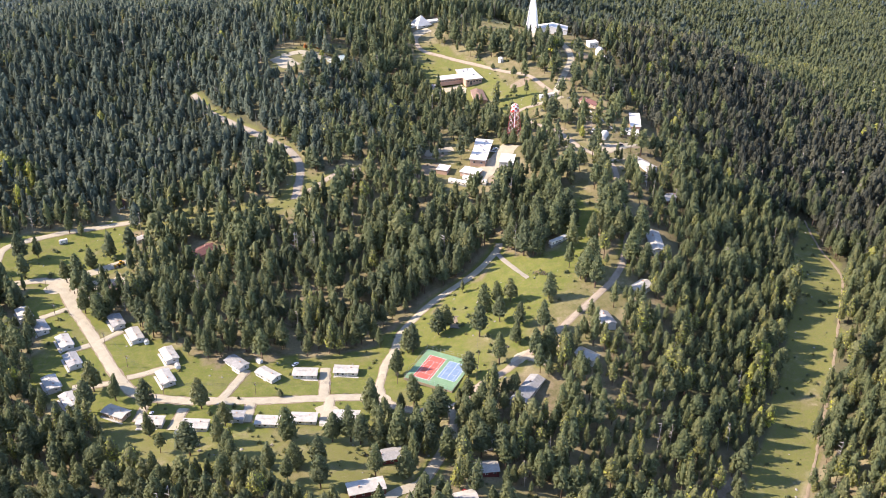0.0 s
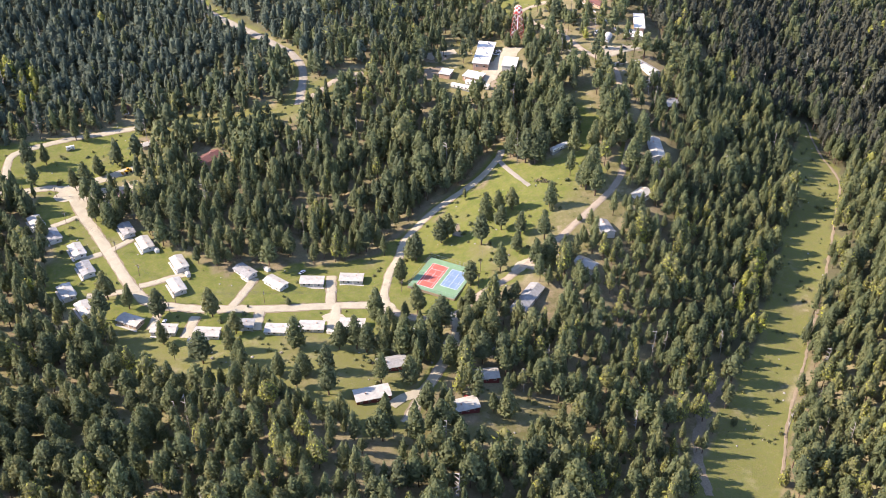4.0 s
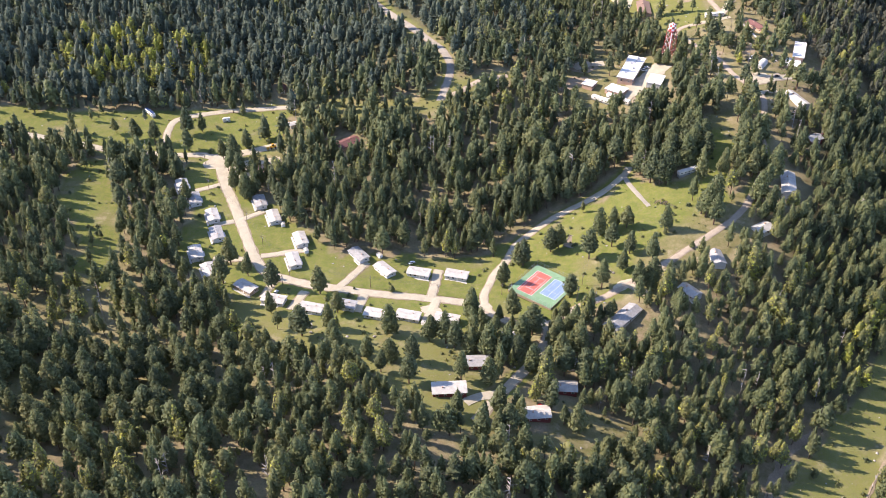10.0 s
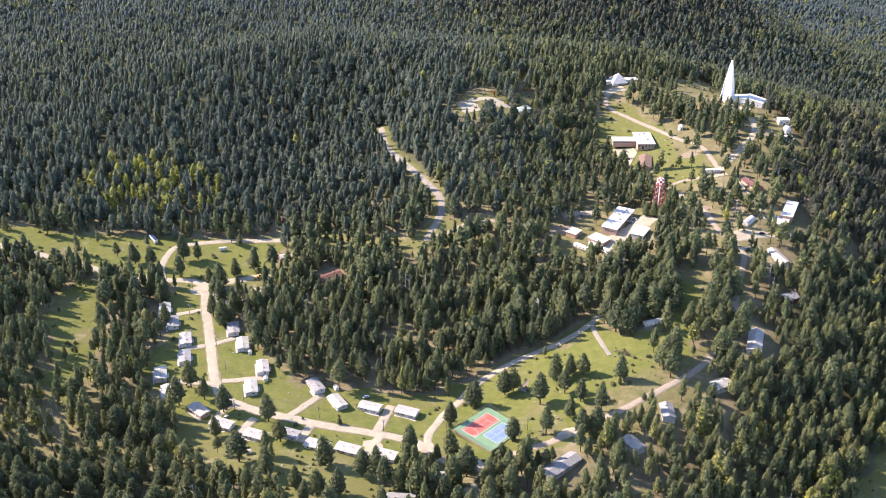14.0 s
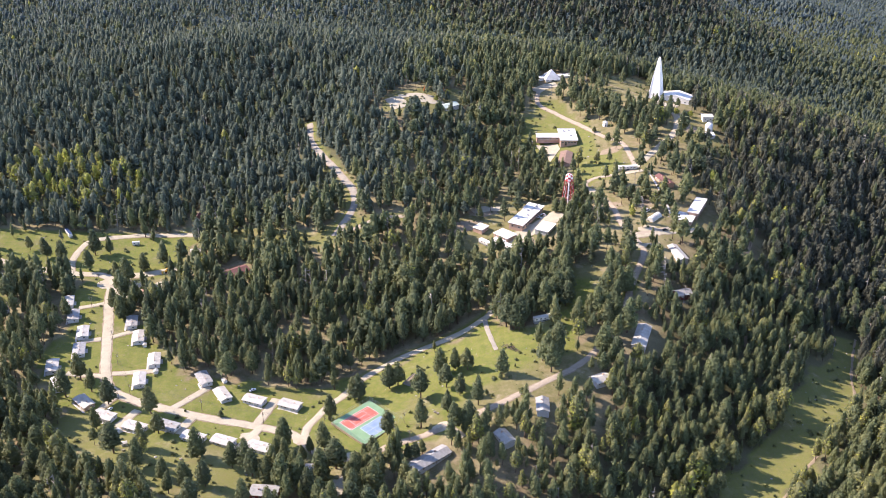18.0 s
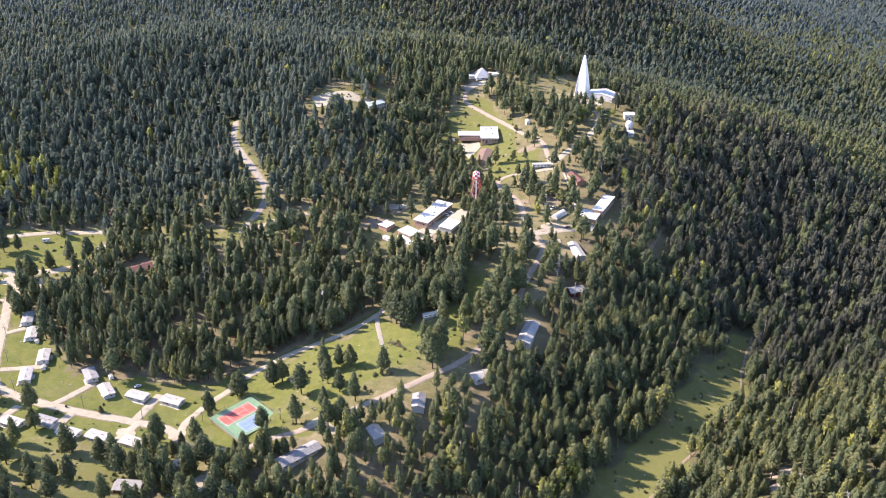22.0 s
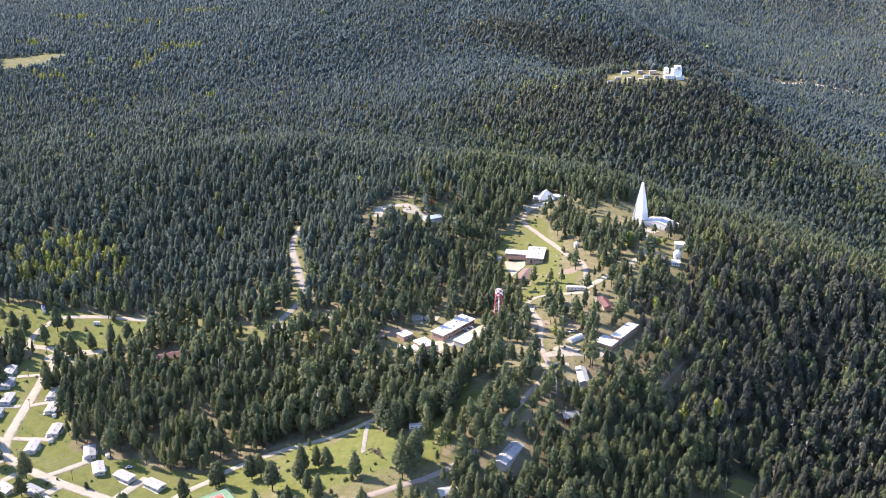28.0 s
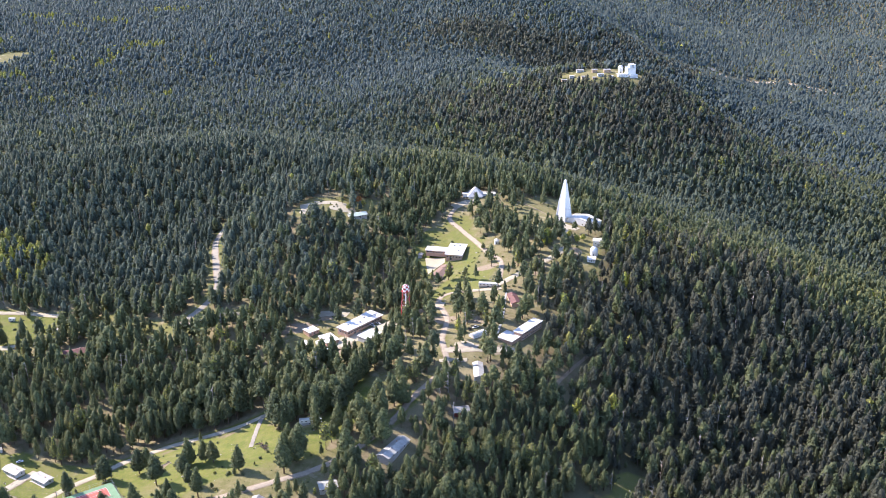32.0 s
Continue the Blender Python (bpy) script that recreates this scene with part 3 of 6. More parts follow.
# ---- cottages of the lower settlement ----
def cottage(kind):
    words = {"white": "white metal-roofed wooden cottage with pale siding", "grey": "grey-roofed wooden cottage with pale siding", "tan": "tan-fronted cottage with a white roof"}[kind]
    h = root("cottage", 0, 0, 0, words, "house", "cottages of the settlement", 0)
    roof_mat = ROOF_GREY if kind == "grey" else ROOF_WHITE
    wall_mat = SIDING_TAN if kind == "tan" else SIDING
    L, W, eave, ridge = 14.0, 7.2, 2.75, 3.5
    part("wall", gable_walls(L, W, eave, ridge), wall_mat, h)
    roof = part("roof", gable(L, W, eave, ridge, 0.6), roof_mat, h)
    part("ridge_cap", a_box(0, 0, ridge + 0.175, L + 1.1, 0.34, 0.05), roof_mat, roof)
    for x, y, zz in ((-1.0, 1.1, 3.45), (4.6, -0.9, 3.5)):
        bm = bmesh.new()
        bmesh.ops.create_cone(bm, cap_ends=True, segments=8, radius1=0.12, radius2=0.12, depth=0.7, matrix=Matrix.Translation((x, y, zz + 0.3)))
        part("pipe", bm, STEEL, roof)
    for s in (-1, 1):
        part("gutter", a_box(0, s * (W / 2 + 0.66), eave - 0.16, L + 1.2, 0.12, 0.1), STEEL, roof)
    part("vent", a_box(2.4, 0.7, 3.3, 0.35, 0.35, 0.75), STEEL, h)
    part("chimney", a_box(-3.0, -0.5, 3.3, 0.6, 0.6, 0.9), BRICK, h)
    for x, w in ((-5.0, 1.5), (-2.2, 1.2), (3.0, 1.8), (5.4, 1.0)):
        window(h, x, -W / 2, 1.55, w, 1.1, -90)
    for x, w in ((-4.6, 1.2), (1.6, 1.6), (4.6, 1.2)):
        window(h, x, W / 2, 1.55, w, 1.1, 90)
    window(h, L / 2, 0.8, 1.6, 1.5, 1.1, 0)
    window(h, -L / 2, -1.0, 1.6, 1.3, 1.1, 180)
    door(h, 0.2, -W / 2, 0.1, -90, TIMBER)
    door(h, -1.2, W / 2, 0.1, 90, WHITE)
    part("porch_slab", a_box(0.2, -W / 2 - 0.9, -0.5, 5.0, 1.8, 0.62), CONCRETE, h)
    part("walkway", a_box(-0.4, W / 2 + 1.1, -0.9, L + 1.2, 1.3, 0.95), CONCRETE, h)
    part("doorstep", a_box(-1.2, W / 2 + 0.4, -0.5, 1.6, 0.7, 0.62), CONCRETE, h)
    part("foundation", a_box(0, 0, -1.5, L + 0.12, W + 0.12, 1.62), CONCRETE, h)
    for s in (-1, 1):
        part("fascia", a_box(0, s * (W / 2 + 0.56), eave - 0.18, L + 1.1, 0.06, 0.2), TIMBER, h)
    return h


made = {}
for cx, cy, turn, kind in COTTAGES:
    z = tz(cx, cy) + 0.3
    m = pose(cx, cy, z, 0, 0, turn)
    if kind not in made:
        made[kind] = cottage(kind)
        made[kind].matrix_basis = m
    else:
        copy_thing(made[kind], m)


# ---- larger buildings ----
def flat_block(parent, L, W, high, wall, roof_mat, x=0, y=0, base=-1.5, over=0.5, slab=0.4, name="wall"):
    w = part(name, a_box(x, y, base, L, W, high - base), wall, parent)
    r = part("roof", a_box(x, y, high, L + 2 * over, W + 2 * over, slab), roof_mat, parent)
    return w, r


def window_row(parent, L, W, z, count, wide, high, face, x=0, y=0):
    for i in range(count):
        u = (i + 0.5) / count * L - L / 2
        if face in (90, -90):
            window(parent, x + u, y + (W / 2 if face == 90 else -W / 2), z, wide, high, face)
        else:
            window(parent, x + (L / 2 if face == 0 else -L / 2), y + u * W / L, z, wide, high, face)


def simple_house(name, x, y, turn, L, W, eave, ridge, wall, roof_mat, label, wins=3, group="", up=0.2):
    h = root(name, x, y, turn, label, "house", group, tz(x, y) + up)
    part("wall", gable_walls(L, W, eave, ridge, -2.5), wall, h)
    part("roof", gable(L, W, eave, ridge, 0.6), roof_mat, h)
    part("chimney", a_box(L * 0.2, W * 0.1, ridge - 0.5, 0.7, 0.7, 1.3), BRICK, h)
    for s in (-1, 1):
        window_row(h, L, W, eave * 0.58, wins, 1.3, 1.1, 90 * s)
    door(h, L * 0.08, -W / 2, 0.1, -90, TIMBER)
    PADS.append((x, y, max(L, W) * 0.6 + 2))
    VIEWS.append((x, y, max(L, W) * 0.28 + 2, 26))
    return h


simple_house("lodge", 88.3, 453.3, 41, 27.0, 8.6, 3.2, 4.6, SIDING, ROOF_GREY, "long grey-roofed lodge beside the ball courts", 7)
simple_house("cabin", 198.7, 522.3, 28, 11.5, 8.5, 3.0, 4.4, SIDING, ROOF_WHITE, "white-roofed cabin beside the dirt road", 3, "hillside cabins")
simple_house("cabin", 158.9, 495.1, 88, 13.5, 7.5, 3.0, 4.6, SIDING, ROOF_GREY, "grey-roofed cabin among tall pines", 3, "hillside cabins")
simple_house("cabin", 134.1, 469.5, 120, 12.5, 7.5, 3.0, 4.6, SIDING, ROOF_WHITE, "pale-roofed cabin on the wooded slope", 3, "hillside cabins")
simple_house("lodge", 232.3, 566.0, 71, 27.0, 9.0, 3.2, 4.6, SIDING, ROOF_WHITE, "long white-roofed lodge on the wooded slope", 6)
simple_house("cabin", 275, 663.0, 102, 23, 7.0, 3.0, 4.2, SIDING, ROOF_WHITE, "white-roofed cabin below the laboratory", 3, "hillside cabins")
simple_house("cabin", 270, 616, 20, 11.0, 8.0, 3.0, 4.6, RED_WALL, ROOF_GREY, "cabin with dark red walls and a grey roof", 2, "hillside cabins")
simple_house("house", -21.8, 398.7, 178, 18.0, 8.6, 3.4, 4.4, RED_WALL, ROOF_WHITE, "dark red house with a white roof", 4, "houses on the rise")
simple_house("house", -4.5, 422.2, 176, 15.5, 8.4, 3.2, 4.4, RED_WALL, ROOF_GREY, "dark red house with a grey roof", 4, "houses on the rise")
simple_house("house", 43.1, 402.2, 170, 13.0, 8.0, 3.0, 4.0, RED_WALL, ROOF_WHITE, "small white-roofed house under the pines", 3, "houses on the rise")
simple_house("house", 24.0, 382.2, 179, 13.0, 8.4, 3.0, 4.0, RED_WALL, ROOF_WHITE, "white-roofed house beside the dirt road", 3, "houses on the rise")
simple_house("house", 54.5, 420.3, 172, 11.0, 8.0, 3.0, 4.0, SIDING, ROOF_GREY, "grey-roofed house hidden by the pines", 2, "houses on the rise")
simple_house("shed", 19.4, 446.9, 176, 8.4, 5.2, 2.4, 3.0, SIDING, ROOF_WHITE, "small white-roofed shed among pines", 1)
simple_house("hut", -121.4, 768.7, 89, 9.0, 4.0, 2.6, 4.2, SIDING, ROOF_RED, "narrow hut with a red-brown roof", 2)
simple_house("shed", -110.5, 712.6, 19, 8.9, 5.2, 2.4, 3.2, SIDING, ROOF_WHITE, "white-roofed shed at the wood's edge", 1)
simple_house("house", -70.5, 674.6, 35, 19, 10.0, 3.0, 4.8, BRICK, ROOF_RED, "red-roofed house deep in the wood", 3)
simple_house("brick_house", 286.5, 783.1, 109, 20.0, 7.5, 3.2, 4.8, BRICK, ROOF_RED, "brick house with a red-brown roof", 4)


# ---- the long hall and its yard ----
def hall():
    h = root("long_hall", 163, 729.9, 61, "long brick hall with a flat white roof", "building", z=tz(163, 730) - 0.4)
    L, W = 41, 12
    flat_block(h, L, W, 5.6, BRICK, ROOF_FLAT, over=0.9)
    part("roof", a_box(14.5, 3.5, 6.0, 12, 8, 0.5), ROOF_FLAT, h)
    window_row(h, L, W, 3.4, 13, 2.0, 1.5, -90)
    window_row(h, L, W, 3.4, 11, 1.8, 1.2, 90)
    window_row(h, L, W, 3.2, 2, 1.6, 1.4, 180)
    door(h, 6, -W / 2, 0.3, -90, DARK_METAL, 1.6, 2.3)
    door(h, -12, -W / 2, 0.3, -90, DARK_METAL, 1.6, 2.3)
    for x, y in ((-12, 2), (-2, -2), (6, 1.5), (16, -2)):
        part("roof_unit", a_box(x, y, 6.0, 1.4, 1.1, 0.9), STEEL, h)
    PADS.append((163, 730, 14)), PADS.append((150, 706, 8)), PADS.append((178, 752, 10))
    a = root("garage", 177, 708, 61, "low garage with a flat white roof", "building", z=tz(177, 708))
    flat_block(a, 16, 11, 3.6, CONCRETE, ROOF_FLAT)
    for i in range(3):
        part("garage_door", a_box(-5 + 5 * i, 5.52, 0.0, 3.8, 0.08, 2.9), WHITE, a)
    PADS.append((177, 708, 11))


hall()
for x, y, L, W, turn, high in ((124.9, 714, 9.6, 8.6, 53, 3.4), (144, 702, 14.5, 11, 136, 3.3)):
    h = root("workshop", x, y, turn, "low workshop with a flat white roof", "building", "workshops beside the long hall", tz(x, y))
    flat_block(h, L, W, high, BRICK, ROOF_FLAT)
    window_row(h, L, W, 1.9, 3, 1.4, 1.1, -90)
    window_row(h, L, W, 1.9, 3, 1.4, 1.1, 90)
    door(h, 0.8, -W / 2, 0.1, -90, TIMBER)
    PADS.append((x, y, 9))


def trailer(x, y, turn, L=16.0, W=3.4, name="trailer", label="long white box trailer on wheels", group="trailers beside the hall"):
    ends = [tz(x + f * L / 2 * math.cos(radians(turn)), y + f * L / 2 * math.sin(radians(turn))) for f in (-0.8, 0, 0.8)]
    h = root(name, x, y, turn, label, "trailer", group, 0.6 * max(ends) + 0.4 * tz(x, y))
    bm = a_box(0, 0, 0.9, L, W, 2.5)
    bmesh.ops.bevel(bm, geom=bm.edges[:], offset=0.15, segments=2, affect="EDGES")
    part("body", bm, WHITE, h)
    part("roof", a_box(0, 0, 3.41, L - 0.4, W - 0.3, 0.08), ROOF_FLAT, h)
    for s in (-1, 1):
        for i in range(int(L / 3.2)):
            window(h, -L / 2 + 1.8 + 3.2 * i, s * W / 2, 2.2, 1.3, 0.9, 90 * s)
        for x2 in (-0.6, 0.6):
            bm = bmesh.new()
            bmesh.ops.create_cone(bm, cap_ends=True, segments=12, radius1=0.45, radius2=0.45, depth=0.3, matrix=pose(x2, s * (W / 2 - 0.2), 0.45, 90))
            part("wheel", bm, RUBBER, h)
    door(h, L * 0.3, -W / 2, 1.0, -90, STEEL, 0.8, 1.9)
    part("skirt", a_box(0, 0, -1.6, L * 0.96, W * 0.9, 2.48), STEEL, h)
    PADS.append((x, y, L * 0.45))
    return h


trailer(130.3, 691.5, 137, 18)
trailer(139.6, 693.7, 137, 11)
trailer(146.5, 685.5, 137, 9)
trailer(259.1, 814.4, 5, 17, 3.6, "trailer", "white trailer on the lawn beside the hill road", "trailers on the hill")
trailer(166.5, 585.5, 20, 16.0, 3.2, "trailer", "old pale trailer at the edge of the meadow", "trailers on the hill")


# ---- the office complex on the lawn ----
def complex_block():
    h = root("office_building", 214, 901, 0, "brick office building with flat white roofs", "building", z=tz(214, 901) - 0.3)
    part("wall", a_box(0, 0, -2, 16, 29, 7.5), BRICK, h)
    part("roof", a_box(0, 0, 5.5, 17.6, 31, 0.45), ROOF_FLAT, h)
    part("wall", a_box(-19, 1.5, -2, 22, 10, 6.0), BRICK, h)
    part("roof", a_box(-19, 1.5, 4.0, 23.4, 11.6, 0.4), ROOF_FLAT, h)
    part("parapet", a_box(0, 14.9, 5.95, 17.6, 0.4, 0.35), ROOF_FLAT, h)
    for i in range(7):
        window(h, -28 + 2.9 * i, -3.5, 2.5, 1.9, 1.3, -90)
        window(h, -28 + 2.9 * i, 6.5, 2.5, 1.9, 1.3, 90)
    for i in range(5):
        window(h, -6 + 3.0 * i, -14.5, 3.4, 1.8, 1.4, -90)
        window(h, 8, -11 + 5.2 * i, 3.4, 1.8, 1.4, 0)
    door(h, -3, -14.5, 0.2, -90, DARK_METAL, 1.9, 2.3)
    for x, y in ((-3, 8), (3, -4), (2, 10)):
        part("roof_unit", a_box(x, y, 5.95, 1.6, 1.2, 1.0), STEEL, h)
    PADS.extend([(214, 901, 18), (195, 902, 12), (212, 884, 12)])


complex_block()


# ---- the two-level laboratory on the hillside ----
def laboratory():
    h = root("laboratory", 304, 733, 64, "two-level brick laboratory with white roofs", "building", z=tz(300, 722) - 0.5)
    part("wall", a_box(1, 0, -4, 30, 8.0, 10.5), BRICK, h)
    part("roof", a_box(1, 0, 6.5, 31.4, 9.4, 0.4), ROOF_FLAT, h)
    part("wall", a_box(-19, 5, -4, 14, 14, 7.6), BRICK, h)
    part("roof", a_box(-19, 5, 3.6, 15.4, 15.4, 0.4), ROOF_FLAT, h)
    for i in range(9):
        for z in (1.6, 4.8):
            window(h, -12.5 + 3.3 * i, -4, z, 2.0, 1.3, -90)
        window(h, -12.5 + 3.3 * i, 4, 4.8, 2.0, 1.3, 90)
    for i in range(4):
        window(h, -24 + 3.2 * i, 12, 1.6, 1.6, 1.2, 90)
    door(h, -20, 12, -0.2, 90, DARK_METAL, 1.6, 2.2)
    PADS.extend([(304, 733, 15), (296, 712, 12), (310, 746, 10)])


laboratory()


def quonset(x, y, turn, L, W):
    h = root("quonset_hut", x, y, turn, "rounded white metal hut under the trees", "hut", z=tz(x, y))
    bm = bmesh.new()
    n = 10
    a, b = ([bm.verts.new((s * L / 2, math.cos(math.pi * i / n) * W / 2, math.sin(math.pi * i / n) * W / 2)) for i in range(n + 1)] for s in (-1, 1))
    for i in range(n):
        bm.faces.new((a[i], a[i + 1], b[i + 1], b[i]))
    bm.faces.new(a), bm.faces.new(b[::-1])
    bmesh.ops.recalc_face_normals(bm, faces=bm.faces)
    part("shell", bm, ROOF_FLAT, h)
    for i in range(7):
        bm = bmesh.new()
        x0 = -L / 2 + L * (i + 0.5) / 7
        for k in range(n):
            t0 = math.pi * (k + 0.5) / n
            bmesh.ops.create_cube(bm, size=1, matrix=pose(x0, math.cos(t0) * W / 2, math.sin(t0) * W / 2, math.degrees(t0) - 90) @ Matrix.Diagonal((0.12, 0.5 * W * math.pi / n * 1.05, 0.1, 1)))
        part("rib", bm, STEEL, h)
    door(h, L / 2, 0, 0, 0, DARK_METAL)
    PADS.append((x, y, L * 0.5))


quonset(265.8, 716.2, 50, 14, 6.5)


# ---- the white telescope tower ----
def tower():
    x, y = 313.0, 979.5
    z = tz(x, y)
    h = root("telescope_tower", x, y, 60, "tall tapering white concrete telescope tower", "tower", z=z)
    top = 89.8 - z
    bm = bmesh.new()
    spans = ((0, 7.0, 7.0), (top * 0.5, 4.15, 4.15), (top - 4.0, 1.55, 1.55), (top - 3.9, 1.3, 1.3), (top - 0.8, 1.1, 1.1), (top, 0.6, 0.6))
    rings = []
    for hgt, a, b in spans:
        ring = []
        for sx, sy in ((-1, -1), (1, -1), (1, 1), (-1, 1)):
            for fx, fy in ((0.92, 1.0), (1.0, 0.92)) if sx * sy > 0 else ((1.0, 0.92), (0.92, 1.0)):
                ring.append(bm.verts.new((sx * a * fx, sy * b * fy, hgt - (2 if hgt == 0 else 0))))
        rings.append(ring)
    for p, q in zip(rings, rings[1:]):
        for i in range(8):
            bm.faces.new((p[i], p[(i + 1) % 8], q[(i + 1) % 8], q[i]))
    bm.faces.new(rings[-1])
    bmesh.ops.recalc_face_normals(bm, faces=bm.faces)
    part("shaft", bm, WHITE, h)
    part("base_wall", a_box(0, 0, -3, 14.6, 14.6, 3.6), WHITE, h)
    door(h, 2, -7.32, 0.2, -90, DARK_METAL, 1.6, 2.4)
    PADS.append((x, y, 14))
    s = root("annex_building", 334, 974, 62, "broad white gabled hall beside the tower", "building", z=tz(333, 973) - 0.3)
    part("wall", gable_walls(17, 32, 5.6, 8.8, -4), WHITE, s)
    part("roof", gable(17, 32, 5.6, 8.8, 0.25, 0.16), ROOF_FLAT, s)
    for y in (-11, -4, 4):
        window(s, -8.5, y, 3.0, 1.4, 1.0, 180)
    door(s, -8.5, 9.5, 0.2, 180, DARK_METAL)
    PADS.extend([(333, 973, 16), (345, 966, 10)])


tower()


# ---- domes and small hilltop buildings ----
def dome(x, y, r, high, label, name="observatory_dome"):
    h = root(name, x, y, 0, label, "dome", "hilltop domes", tz(x, y))
    bm = bmesh.new()
    bmesh.ops.create_cone(bm, cap_ends=True, segments=20, radius1=r, radius2=r, depth=high + 1.5, matrix=Matrix.Translation((0, 0, high / 2 - 0.75)))
    part("drum", bm, WHITE, h)
    bm = bmesh.new()
    bmesh.ops.create_uvsphere(bm, u_segments=20, v_segments=10, radius=r * 1.03, matrix=Matrix.Translation((0, 0, high)))
    bmesh.ops.delete(bm, geom=[v for v in bm.verts if v.co.z < high - 0.1], context="VERTS")
    part("shell", bm, WHITE, h)
    bm = bmesh.new()
    for k in range(7):
        t0 = radians(15 + 13 * k)
        bmesh.ops.create_cube(bm, size=1, matrix=pose(math.cos(t0) * r * 1.05, 0, high + math.sin(t0) * r * 1.05, 0, -math.degrees(t0) + 90) @ Matrix.Diagonal((r * 0.26, r * 0.35, 0.15, 1)))
    part("shutter", bm, STEEL, h)
    door(h, 0, -r, 0.1, -90, DARK_METAL)
    PADS.append((x, y, r + 4))
    return h


dome(349, 893, 3.7, 4.6, "white observatory dome at the hill's edge")
for x, y, L, W, high, turn in ((352, 915, 10, 8, 5.0, 0), (347.5, 881, 7.5, 8, 2.4, 0)):
    b = root("dome_annex", x, y, turn, "small white flat-roofed instrument house", "building", "instrument houses", tz(x, y))
    flat_block(b, L, W, high, WHITE, ROOF_FLAT, base=-2.5)
    window_row(b, L, W, high * 0.55, 2, 1.2, 1.0, -90)
    door(b, 0, -W / 2, 0.1, -90, DARK_METAL)
    PADS.append((x, y, 9))


def grain_dome():
    """The first telescope here: a round hut with a cone roof."""
    x, y = 252.3, 914.5
    h = root("round_hut", x, y, 0, "small round white hut with a cone roof", "hut", z=tz(x, y))
    bm = bmesh.new()
    bmesh.ops.create_cone(bm, cap_ends=True, segments=16, radius1=2.6, radius2=2.6, depth=4.6, matrix=Matrix.Translation((0, 0, 1.5)))
    part("wall", bm, WHITE, h)
    bm = bmesh.new()
    bmesh.ops.create_cone(bm, cap_ends=True, segments=16, radius1=2.9, radius2=0.4, depth=1.6, matrix=Matrix.Translation((0, 0, 4.6)))
    part("roof", bm, ROOF_FLAT, h)
    door(h, 0, -2.6, 0.1, -90, DARK_METAL)
    PADS.append((x, y, 6))


grain_dome()


def pavilion():
    x, y = 209.5, 1042.0
    h = root("visitor_pavilion", x, y, 10, "white pyramid-roofed visitor pavilion", "building", z=tz(x, y))
    bm = a_box(0, 0, -2, 15, 15, 5.2)
    part("wall", bm, WHITE, h)
    bm = bmesh.new()
    bmesh.ops.create_cone(bm, cap_ends=True, segments=4, radius1=12.6, radius2=0.4, depth=9.0, matrix=Matrix.Translation((0, 0, 6.4)) @ pose(0, 0, 0, 0, 0, 45))
    part("roof", bm, ROOF_FLAT, h)
    part("wing", a_box(13, 2, -2, 18, 7, 5.0), WHITE, h)
    part("wing_roof", a_box(13, 2, 3.0, 19, 8, 0.3), ROOF_FLAT, h)
    part("wing", a_box(-10, 1, -2, 8, 6, 4.6), WHITE, h)
    part("wing_roof", a_box(-10, 1, 2.6, 9, 7, 0.3), ROOF_FLAT, h)
    window_row(h, 15, 15, 1.7, 4, 2.0, 1.4, -90)
    door(h, 0, -7.5, 0.1, -90, DARK_METAL, 1.8, 2.2)
    PADS.extend([(x, y, 14), (x + 13, y + 2, 10)])


pavilion()


